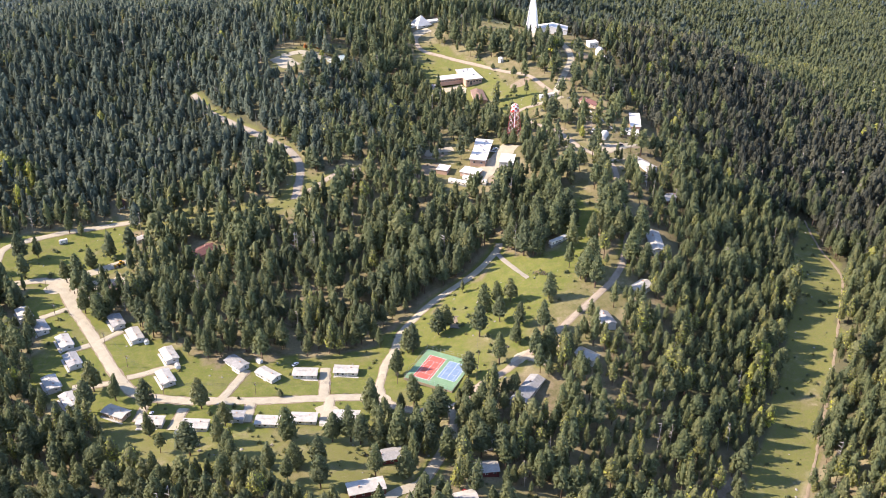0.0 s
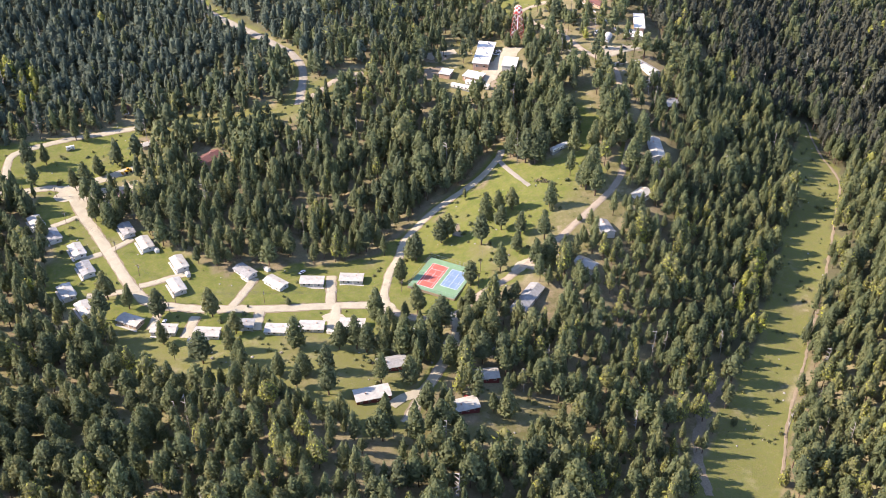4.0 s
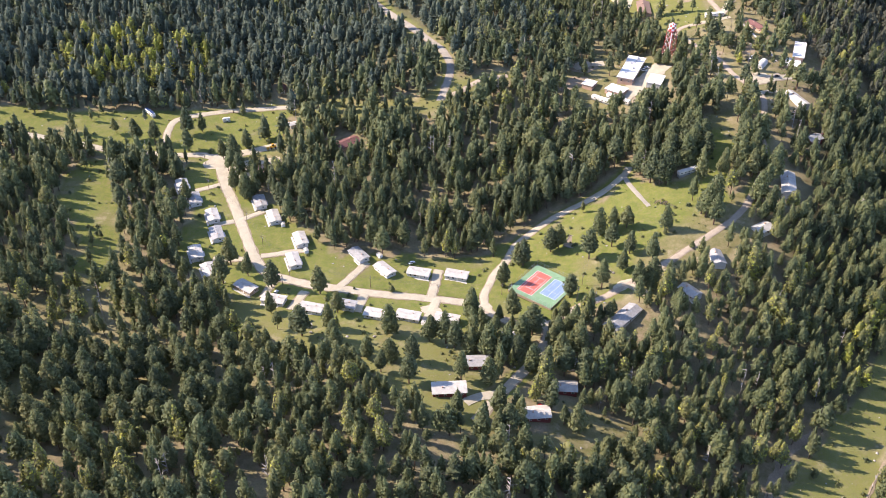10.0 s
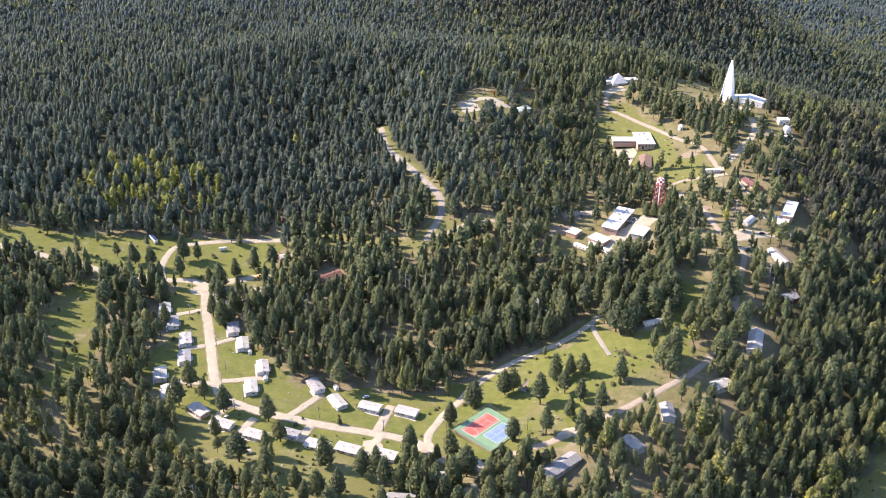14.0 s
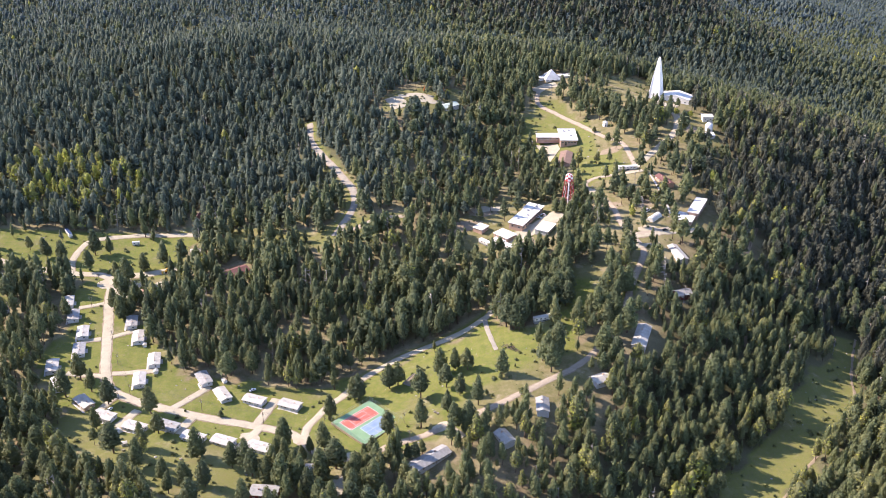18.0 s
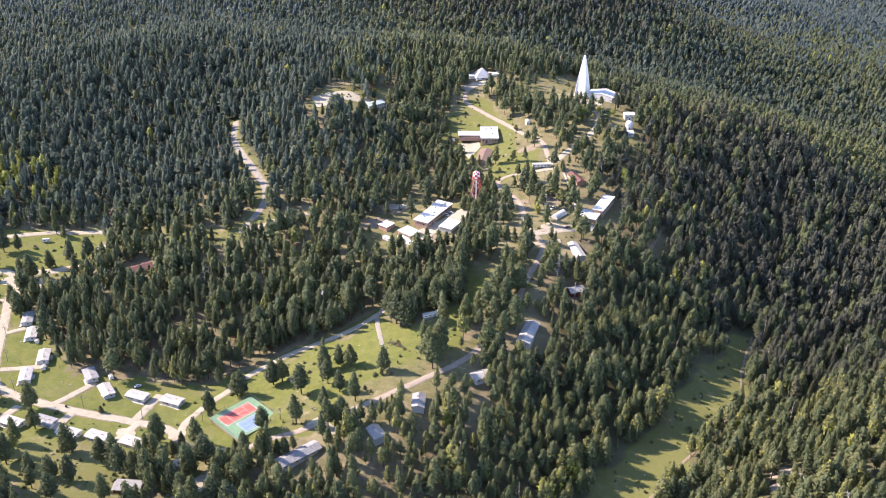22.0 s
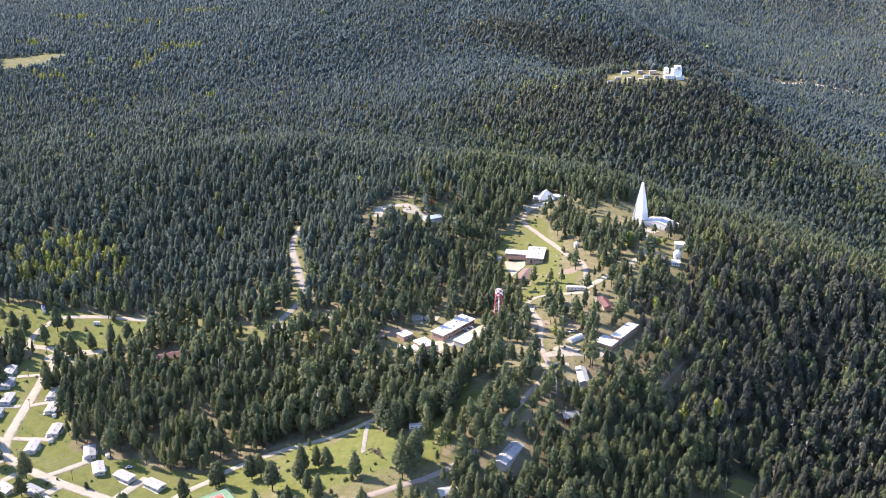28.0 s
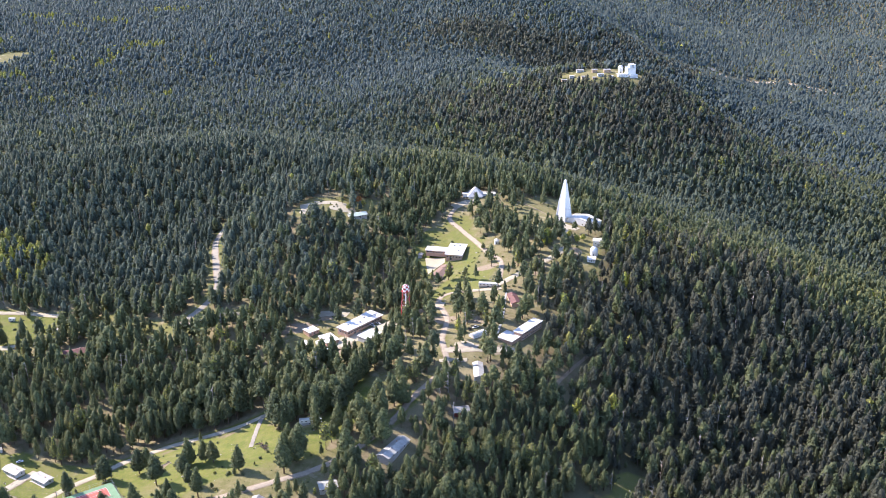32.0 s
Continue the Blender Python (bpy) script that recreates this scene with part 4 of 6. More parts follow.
# ---- the red and white water tower ----
def water_tower():
    x, y = 198.7, 747.7
    z = tz(x, y)
    h = root("water_tower", x, y, 15, "red and white chequered water tower on a lattice", "water tower", z=z)
    top = 62.8 - z
    body = top - 7.6
    for sx, sy in ((-1, -1), (1, -1), (1, 1), (-1, 1)):
        bm = bmesh.new()
        n = 6
        for k in range(n):
            z0, z1 = body * k / n, body * (k + 1) / n
            spread = lambda q: 4.4 - 1.7 * q / body
            p, q = Vector((sx * spread(z0), sy * spread(z0), z0 - (1 if k == 0 else 0))), Vector((sx * spread(z1), sy * spread(z1), z1))
            mid, way = (p + q) / 2, q - p
            bmesh.ops.create_cube(bm, size=1, matrix=Matrix.Translation(mid) @ way.to_track_quat("Z", "Y").to_matrix().to_4x4() @ Matrix.Diagonal((0.34, 0.34, way.length, 1)))
        part("leg", bm, RED_PAINT, h)
    corners = ((-1, -1), (1, -1), (1, 1), (-1, 1))
    for k in range(5):
        za, zb = body * k / 5, body * (k + 1) / 5
        ra, rb = 4.4 - 1.7 * za / body, 4.4 - 1.7 * zb / body
        for (ax, ay), (bx, by) in zip(corners, corners[1:] + corners[:1]):
            for p, q, mat, name in (((ax * ra, ay * ra, za), (bx * rb, by * rb, zb), RED_PAINT, "brace"), ((bx * ra, by * ra, za), (ax * rb, ay * rb, zb), WHITE, "brace"), ((ax * rb, ay * rb, zb), (bx * rb, by * rb, zb), RED_PAINT, "girder")):
                p, q = Vector(p), Vector(q)
                bm = bmesh.new()
                bmesh.ops.create_cube(bm, size=1, matrix=Matrix.Translation((p + q) / 2) @ (q - p).to_track_quat("Z", "Y").to_matrix().to_4x4() @ Matrix.Diagonal((0.13, 0.13, (q - p).length, 1)))
                part(name, bm, mat, h)
    bm = bmesh.new()
    bmesh.ops.create_cone(bm, cap_ends=True, segments=10, radius1=0.5, radius2=0.5, depth=body, matrix=Matrix.Translation((0, 0, body / 2)))
    part("riser_pipe", bm, WHITE, h)
    r, segs = 3.1, 16
    profile = [(0.9, body - 0.8), (r, body + 1.0), (r, body + 2.8), (r, body + 4.6), (r * 0.75, body + 6.2), (0.3, body + 7.4)]
    for odd in (0, 1):
        bm = bmesh.new()
        for k in range(5):
            for i in range(segs):
                if (k + i // 2) % 2 != odd:
                    continue
                t0, t1 = 2 * math.pi * i / segs, 2 * math.pi * (i + 1) / segs
                (r0, z0), (r1, z1) = profile[k], profile[k + 1]
                bm.faces.new([bm.verts.new((rr * math.cos(t), rr * math.sin(t), zz)) for rr, zz, t in ((r0, z0, t0), (r0, z0, t1), (r1, z1, t1), (r1, z1, t0))])
        bmesh.ops.recalc_face_normals(bm, faces=bm.faces)
        part("tank", bm, RED_PAINT if odd else WHITE, h, "red tank squares" if odd else "white tank squares")
    bm = bmesh.new()
    bmesh.ops.create_cone(bm, cap_ends=True, segments=16, radius1=r + 0.7, radius2=r + 0.7, depth=0.15, matrix=Matrix.Translation((0, 0, body + 1.0)))
    part("walkway", bm, RED_PAINT, h)
    PADS.append((x, y, 7))


water_tower()


# ---- ball courts ----
COURT = (48.0, 492.5, 46.0)  # x, y and the turn of the courts' long side


def ball_courts():
    cx, cy, turn = COURT
    z = max(tz(cx + dx, cy + dy) for dx in (-12, 0, 12) for dy in (-10, 0, 10)) + 0.25
    h = tagged(new("ball_court"), "painted red and blue ball courts on green asphalt", "court")
    h.matrix_basis = pose(cx, cy, z, 0, 0, turn)
    part("pad", a_box(0, 0, -0.12, 32, 31, 0.12), COURT_GREEN, h, "green painted asphalt pad")
    part("footing", a_box(0, 0, -1.8, 32.6, 31.6, 1.67), DIRT, h, "earth bank under the pad")
    part("tennis_field", a_box(-0.8, 6.2, 0.004, 23.8, 11.0, 0.02), COURT_RED, h, "red tennis field")
    part("pickle_field", a_box(1.5, -7.6, 0.004, 18.0, 11.5, 0.02), COURT_BLUE, h, "blue ball field")

    def line(x, y, sx, sy):
        part("line", a_box(x, y, 0.028, sx, sy, 0.008), LINE, h)

    for s in (-1, 1):
        line(-0.8, 6.2 + s * 5.48, 23.9, 0.22), line(-0.8, 6.2 + s * 4.1, 23.8, 0.16), line(-0.8 + s * 11.89, 6.2, 0.22, 11.0), line(-0.8 + s * 6.4, 6.2, 0.16, 8.2)
        line(1.5, -7.6 + s * 5.7, 18.0, 0.2), line(1.5 + s * 8.95, -7.6, 0.2, 11.5), line(1.5 + s * 3.2, -7.6, 0.14, 11.4)
    line(-0.8, 6.2, 12.8, 0.16), line(1.5, -7.6, 18, 0.16), line(1.5, -3.7, 18, 0.12), line(1.5, -11.5, 18, 0.12)
    part("net", a_box(-0.8, 6.2, 0.88, 0.05, 12.6, 0.07), LINE, h, "white band along the net's top")
    for s in (-1, 1):
        part("net_post", a_box(-0.8, 6.2 + s * 6.4, 0, 0.12, 0.12, 1.07), DARK_METAL, h)
    f = tagged(new("court_fence"), "tall wire fence round the ball courts", "fence")
    f.matrix_basis = h.matrix_basis.copy()
    n = 12
    for k in range(n):
        for s in (-1, 1):
            u = -15.5 + 31 * k / (n - 1)
            part("post", a_box(u * 1.03, s * 15.5, -0.5, 0.09, 0.09, 3.6), STEEL, f)
            if 0 < k < n - 1:
                part("post", a_box(s * 16, u, -0.5, 0.09, 0.09, 3.6), STEEL, f)
    for s in (-1, 1):
        for zz in (0.1, 1.6, 3.05):
            part("rail", a_box(0, s * 15.5, zz, 32, 0.05, 0.05), STEEL, f)
            part("rail", a_box(s * 16, 0, zz, 0.05, 31, 0.05), STEEL, f)


ball_courts()


# ---- the far observatory on its hill ----
def far_observatory():
    x, y = 365, 1752
    z = tz(x, y)
    h = root("observatory", x, y, 20, "white block-shaped observatory on the far hill", "observatory", z=z)
    part("enclosure", a_box(0, 0, -3, 15, 14, 18), WHITE, h)
    part("enclosure_top", a_box(2.5, 1, 15, 10.5, 11, 5.0), WHITE, h)
    part("shutter", a_box(2.5, -4.6, 15.2, 4.0, 0.3, 4.2), STEEL, h)
    part("gallery", a_box(0, 0, 14.95, 16.2, 15.2, 0.4), STEEL, h)
    part("service_building", a_box(-16, -6, -2, 17, 9, 7), WHITE, h)
    part("service_roof", a_box(-16, -6, 5, 18, 10, 0.4), ROOF_FLAT, h)
    part("loading_bay", a_box(3, -10, -2, 14, 6, 6), WHITE, h)
    for i in range(4):
        window(h, -22 + 4 * i, -10.5, 2.5, 1.6, 1.2, -90)
    dome(x - 17, y + 12, 4.4, 8.0, "small white dome beside the far observatory")
    for dx, dy, s, high in ((-50, -14, 8, 4), (-78, -20, 7, 4), (-32, -22, 6, 3.5), (-62, 10, 7, 5), (-100, -8, 6, 4), (-40, 8, 9, 5), (-88, 22, 10, 4), (-112, -22, 7, 4), (-60, -26, 5, 3)):
        b = root("observatory_hut", x + dx, y + dy, 15, "small pale flat-roofed building on the far hill", "building", "huts on the far hill", tz(x + dx, y + dy))
        flat_block(b, s * 1.3, s * 0.8, high, SIDING_TAN if s % 2 else CONCRETE, ROOF_GREY if s > 6 else CONCRETE, base=-3)
        window_row(b, s * 1.3, s * 0.8, high * 0.55, 2, 1.4, 1.1, -90)
        door(b, s * 0.3, -s * 0.4, 0.1, -90, DARK_METAL)
        PADS.append((x + dx, y + dy, 9))
    PADS.extend([(x, y, 18), (x - 16, y - 8, 14), (x - 16, y + 12, 9), (x, y - 16, 12)])


far_observatory()

# ground kept open before the houses of the hill
VIEWS += [(163, 725, 20, 45), (300, 725, 16, 40), (266, 714, 9, 34), (344, 895, 13, 40), (205, 890, 22, 45), (209, 1038, 15, 40), (258, 812, 11, 34), (330, 972, 18, 36), (136, 695, 16, 30), (58, 968, 30, 45), (97, 955, 11, 24), (167, 586, 9, 20), (315, 1752, 68, 48)]
PADS += [(252, 904, 11), (259, 802, 10), (265, 707, 8), (338, 958, 13), (209, 1026, 12), (214, 878, 13), (313, 962, 10), (146, 684, 10)]

simple_house("bungalow", 97, 957, 38, 19, 10, 2.8, 4.4, SIDING, ROOF_MINT, "long bungalow with a pale green roof in the forest", 5)
simple_house("shed", 178, 900, 88, 6, 3.4, 2.8, 3.2, SIDING, ROOF_GREY, "grey shed beside the office building", 1)
PADS += [(174, 377, 7), (160, 364, 8), (146, 348, 9), (135, 328, 9), (130, 308, 9), (14, 394, 9), (2, 380, 9), (23, 408, 8), (-8, 388, 8), (97, 944, 10), (82, 958, 12), (60, 944, 12), (44, 930, 11), (40, 952, 12), (361, 734, 8), (351, 711, 8), (342, 690, 8), (335, 673, 7)]
PADS += [(272, 661, 8), (272, 651, 7)]
PADS += [(300, 716, 13), (292, 704, 10), (312, 722, 10), (341, 868, 11), (346, 956, 11), (326, 960, 10), (209, 1018, 13), (226, 1030, 9), (344, 905, 9), (284, 805, 7), (286, 795, 7)]


# ---- smaller things of the settlement ----
def utility_pole(x, y, turn, high=9.0):
    p = root("utility_pole", x, y, turn, "weathered wooden utility pole with a crossarm", "pole", "utility poles")
    bm = bmesh.new()
    bmesh.ops.create_cone(bm, cap_ends=True, segments=8, radius1=0.17, radius2=0.11, depth=high + 1, matrix=Matrix.Translation((0, 0, high / 2 - 0.5)))
    part("post", bm, TIMBER, p)
    part("crossarm", a_box(0, 0, high - 0.9, 2.4, 0.14, 0.16), TIMBER, p)
    for u in (-1.05, -0.5, 0.5, 1.05):
        part("insulator", a_box(u, 0, high - 0.74, 0.1, 0.1, 0.22), STEEL, p)
    part("transformer", a_box(0.32, 0.0, high - 2.6, 0.5, 0.5, 0.95), STEEL, p)
    return p


pole_0 = utility_pole(-129, 554.6, 12)
for x, y, turn in ((-110.7, 520.5, 40), (-60, 505.8, 60), (-18.4, 495, 60), (-114.9, 510.9, 50), (71.7, 489.3, 30), (66, 477, 30), (75.7, 471.7, 20), (-176.3, 664.4, 10), (-141, 583, 12), (-170.5, 627.8, 12), (21.4, 491.4, 30), (92, 541, 30), (-12, 412, 0)):
    copy_thing(pole_0, pose(x, y, tz(x, y), 0, 0, turn))


def car(x, y, turn, paint, label, L=4.6, tall=1.5):
    c = root("car", x, y, turn, label, "car", "parked cars", tz(x, y) + 0.42)
    bm = a_box(0, 0, 0.3, L, 1.8, 0.6)
    bmesh.ops.bevel(bm, geom=bm.edges[:], offset=0.14, segments=2, affect="EDGES")
    part("body", bm, paint, c)
    bm = bmesh.new()
    vs = box(bm, -0.2, 0, 0.88, L * 0.55, 1.6, tall - 0.88)
    for v in vs:
        if v.co.z > 1.2:
            v.co.x, v.co.y = -0.2 + (v.co.x + 0.2) * 0.72, v.co.y * 0.85
    bm.normal_update()
    bm.faces.ensure_lookup_table()
    for f in bm.faces:
        ax, ay, az = f.normal
        if abs(az) < 0.8:
            pane = bmesh.new()
            rim = [v.co.copy() for v in f.verts]
            inner = [pane.verts.new(p - Vector((ax, ay, az)) * 0.06) for p in rim]
            outer = [pane.verts.new(p) for p in rim]
            pane.faces.new(outer)
            pane.faces.new(inner[::-1])
            for k in range(4):
                pane.faces.new((outer[k], inner[k], inner[(k + 1) % 4], outer[(k + 1) % 4]))
            part("windscreen" if ax > 0.5 else "rear_window" if ax < -0.5 else "side_window", pane, GLASS_M, c)
    bmesh.ops.scale(bm, vec=(0.93, 0.9, 1), space=Matrix.Translation((0.2, 0, 0)), verts=bm.verts[:])
    part("cabin", bm, paint, c)
    part("roof", a_box(-0.2, 0, tall - 0.01, L * 0.38, 1.32, 0.06), paint, c)
    for sx in (-0.31, 0.31):
        for sy in (-0.8, 0.8):
            bm = bmesh.new()
            bmesh.ops.create_cone(bm, cap_ends=True, segments=12, radius1=0.34, radius2=0.34, depth=0.24, matrix=pose(L * sx, sy, 0.34, 90))
            wheel = part("wheel", bm, RUBBER, c)
            bm = bmesh.new()
            bmesh.ops.create_cone(bm, cap_ends=True, segments=8, radius1=0.2, radius2=0.2, depth=0.28, matrix=pose(L * sx, sy, 0.34, 90))
            part("rim", bm, STEEL, wheel)
    for sy in (-0.6, 0.6):
        part("headlight", a_box(L / 2 - 0.06, sy, 0.62, 0.1, 0.3, 0.16), GLASS_M, c)
    return c


car(177.5, 735.5, 150, WHITE, "white car parked beside the long hall")
car(173.5, 731, 150, WHITE, "white pickup parked beside the long hall", 5.2, 1.8)
car(163.5, 722.5, 150, BLUE_PAINT, "dark blue car parked beside the long hall")
car(271.2, 696.5, 15, DARK_METAL, "dark car parked at the laboratory", 4.8)
car(-32, 531.3, 30, WHITE, "white car parked behind the cottages")
car(27, 388, 95, RED_PAINT, "red pickup parked beside a house", 5.2, 1.8)
car(262, 728, 40, WHITE, "white van parked under the trees", 5.4, 2.1)
car(258, 724, 60, DARK_METAL, "dark car parked under the trees")
car(283, 626, 30, RED_PAINT, "red car parked beside a hillside cabin")
car(-119, 503.5, 60, WHITE, "white car parked beside a cottage")
coach = trailer(-226, 740, 125, 13.0, 2.7, "coach", "dark blue and white coach parked in the meadow", "")
for ob in [o for o in scene.objects if o.parent == coach and o.name.startswith("roof")]:
    ob.data.materials[0] = BLUE_PAINT
trailer(-165, 727, 10, 6.0, 2.0, "stock_trailer", "pale stock trailer parked in the meadow", "")


def storage_shed(x, y, turn, s=2.6):
    h = root("storage_shed", x, y, turn, "small white storage shed beside a cottage", "shed", "storage sheds", tz(x, y))
    part("wall", gable_walls(s * 1.3, s, 2.0, 2.5, -0.6), WHITE, h)
    part("roof", gable(s * 1.3, s, 2.0, 2.5, 0.2, 0.1), ROOF_WHITE, h)
    door(h, 0, -s / 2, 0, -90, STEEL, 1.2, 1.8)


for x, y, turn in ((-100.5, 546, 100), (-52.6, 539.5, 125), (-29.5, 463.5, 145), (-27, 461.5, 145), (-106, 480, 145), (-98, 466, 20), (-116.5, 577, 105)):
    storage_shed(x, y, turn)


def loader():
    h = root("wheel_loader", -127, 681, 200, "yellow wheel loader with a raised bucket", "loader", z=tz(-127, 681) + 0.3)
    part("body", a_box(-1.0, 0, 1.0, 3.4, 2.0, 1.3), YELLOW, h)
    cab = part("cab", a_box(-0.3, 0, 2.3, 1.4, 1.5, 1.4), GLASS_M, h)
    part("roof", a_box(-0.3, 0, 3.7, 1.6, 1.7, 0.15), YELLOW, cab)
    for s in (-1, 1):
        bm = bmesh.new()
        bmesh.ops.create_cube(bm, size=1, matrix=pose(2.2, 0.7 * s, 1.5, 0, 15) @ Matrix.Diagonal((3.4, 0.25, 0.35, 1)))
        part("arm", bm, YELLOW, h)
        for x in (-1.8, 1.2):
            bm = bmesh.new()
            bmesh.ops.create_cone(bm, cap_ends=True, segments=14, radius1=0.75, radius2=0.75, depth=0.55, matrix=pose(x, 1.1 * s, 0.75, 90))
            part("wheel", bm, RUBBER, h)
    bm = bmesh.new()
    v = box(bm, 4.1, 0, 0.5, 1.1, 2.6, 1.0)
    bmesh.ops.delete(bm, geom=[f for f in bm.faces if f.calc_center_median().x > 4.5], context="FACES")
    bmesh.ops.solidify(bm, geom=bm.faces[:], thickness=0.08)
    part("bucket", bm, YELLOW, h)


loader()
car(-113.9, 684, 10, DARK_METAL, "dark dump truck parked in the yard", 6.5, 2.6)


def sand_frame():
    h = root("timber_frame", 75, 537.5, 58, "low rectangular timber frame in the grass", "frame", z=tz(75, 537.5))
    for x, y, sx, sy in ((0, 3.2, 13.5, 0.3), (0, -3.2, 13.5, 0.3), (6.6, 0, 0.3, 6.1), (-6.6, 0, 0.3, 6.1)):
        part("beam", a_box(x, y, -0.2, sx, sy, 0.65), DEADWOOD, h)
    part("sand", a_box(0, 0, -0.2, 12.8, 6.0, 0.32), DIRT, h, "bare soil inside the frame")


sand_frame()


def log_row():
    h = root("log_pile", 143.5, 555, -32, "row of grey logs laid in the meadow", "logs", z=tz(143.5, 555))
    rr = random.Random(4)
    for i in range(14):
        bm = bmesh.new()
        bmesh.ops.create_cone(bm, cap_ends=True, segments=7, radius1=rr.uniform(0.25, 0.4), radius2=rr.uniform(0.2, 0.3), depth=rr.uniform(3, 5), matrix=pose(-8 + 1.2 * i, rr.uniform(-1, 1), 0.3, 90, rr.uniform(-8, 8), rr.uniform(-25, 25)))
        part("log", bm, DARK_METAL if i % 4 == 0 else TIMBER, h)


log_row()


def table(x, y, turn):
    h = root("picnic_table", x, y, turn, "small pale picnic table on the lawn", "table", "picnic tables")
    part("tabletop", a_box(0, 0, 0.7, 1.8, 0.75, 0.06), DEADWOOD, h)
    for s in (-1, 1):
        part("bench", a_box(0, 0.72 * s, 0.42, 1.8, 0.27, 0.05), DEADWOOD, h)
        part("leg", a_box(0.6 * s, 0, 0, 0.1, 1.5, 0.7), TIMBER, h)


for x, y in ((92.7, 495.2), (91, 497), (-88, 449), (-97, 460), (-60, 452)):
    table(x, y, 35)

# ---- gravel bank, footpath and yards that lie on the ground ----
strip("gravel_bank", [(183, 379), (166, 369), (151, 353), (138, 332), (132, 310)], 5.0, RIVER_GRAVEL, 0.22, "bare gravel bank along the clearing", 0.35)
strip("bank_path", [(177, 311), (201, 342), (218, 360), (236, 378), (257, 401), (280, 425), (307, 455), (345, 499), (375, 536), (388, 578), (407, 623)], 1.9, DIRT, 0.24, "bare stony path along the foot of the bank", 0.5)
strip("yard_pad", [(-160, 658), (-142, 652), (-119, 655)], 25.0, GRAVEL, 0.26, "pale gravel yard at the road junction")
strip("brick_pad", [(-134, 658.5), (-131.5, 640)], 14.0, PAVING_RED, 0.42, "brick-red paved pad in the yard")


def quad_lot(name, a, b, c, d, material, lift, label, n=8):
    """A straight-edged paved lot between four corners, laid on the ground, with a thin kerb edge."""
    bm = bmesh.new()
    rows = []
    for i in range(n + 1):
        row = []
        for k in range(n + 1):
            u, v = k / n, i / n
            x = (a[0] * (1 - u) + b[0] * u) * (1 - v) + (d[0] * (1 - u) + c[0] * u) * v
            y = (a[1] * (1 - u) + b[1] * u) * (1 - v) + (d[1] * (1 - u) + c[1] * u) * v
            row.append(bm.verts.new((x, y, tz(x, y) + lift)))
        rows.append(row)
    for p, q in zip(rows, rows[1:]):
        for k in range(n):
            bm.faces.new((p[k], q[k], q[k + 1], p[k + 1]))
    rim = [e for e in bm.edges if e.is_boundary]
    made_edge = bmesh.ops.extrude_edge_only(bm, edges=rim)
    for v in made_edge["geom"]:
        if isinstance(v, bmesh.types.BMVert):
            v.co.z -= 0.6
    bmesh.ops.recalc_face_normals(bm, faces=bm.faces)
    if sum(f.normal.z for f in bm.faces) < 0:
        bmesh.ops.reverse_faces(bm, faces=bm.faces)
    me = bpy.data.meshes.new(name)
    bm.to_mesh(me)
    bm.free()
    me.materials.append(material)
    tagged(new(name, me), label, "pavement", kind="structure")


quad_lot("office_plaza", (183, 897.5), (204, 894.5), (205.5, 884), (194.3, 858.6), GRAVEL, 0.36, "pale paved plaza before the office building")
simple_house("brick_house", 208, 857, 79, 28.0, 11.0, 2.8, 4.4, BRICK, ROOF_BROWN, "low brick house with a broad brown roof", 6)
strip("lab_lot", [(248, 690), (262, 694), (276, 700)], 7.5, ROAD_DIRT, 0.36, "pale gravel car park below the laboratory")
strip("forest_lot", [(39, 968), (44, 956), (49, 942)], 19.0, GRAVEL, 0.34, "pale gravel lot in the forest")
strip("forest_drive", [(46, 970), (62, 977), (78, 975), (88, 966), (94, 950)], 9.0, GRAVEL, 0.37, "pale curved drive between a lot and a bungalow")
strip("upper_drive", [(243, 671), (252, 674), (264, 677)], 5.0, GRAVEL, 0.36, "short pale drive to a cabin")
strip("pavilion_lot", [(190, 1012), (200, 1022), (214, 1026)], 12.0, GRAVEL, 0.36, "pale gravel lot before the pavilion")
strip("tower_lot", [(305, 962), (318, 956), (330, 950)], 12.0, GRAVEL, 0.36, "pale gravel lot below the tower")
strip("house_drive", [(6, 398), (-6, 395), (-14, 390)], 6.0, GRAVEL, 0.36, "pale gravel drive to a dark red house")
strip("hall_lot", [(118, 745), (132, 752), (146, 752)], 10.0, GRAVEL, 0.34, "pale gravel lot behind the long hall")
strip("slope_track", [(366, 756), (361, 743), (351, 720), (342, 700), (330, 669), (322, 632), (310, 580)], 2.6, DIRT, 0.30, "faint dirt track down the wooded slope")
strip("annex_path", [(352, 972), (360, 973), (374, 969), (388, 960)], 2.0, GRAVEL, 0.32, "narrow pale path beside the white annex")
strip("sidewalk", [(277, 806), (279, 780), (281, 752), (281, 722)], 1.8, CONCRETE, 0.33, "narrow pale concrete walk between the trees")
strip("trailer_drive", [(246, 808), (258, 807), (272, 810)], 4.5, GRAVEL, 0.37, "pale drive beside a white trailer")
for line in ([(655, 2640), (667, 2656), (720, 2670), (777, 2696), (850, 2735)], [(599, 3214), (665, 3182), (735, 3205), (805, 3229), (882, 3216), (990, 3197)], [(470, 3590), (528, 3674), (608, 3791), (699, 3796), (820, 3851)], [(900, 2960), (960, 2990), (1040, 2975), (1130, 3010)]):
    strip("bare_ridge", line, 16.0, ROAD_DIRT, 0.5, "bare pale earth along a far ridge", 0.5)
    FAR_BARE.append(line)
strip("summit_path", [(300, 985), (286, 1003), (268, 1022), (246, 1036)], 1.6, DIRT, 0.3, "trodden path across the dry summit grass")


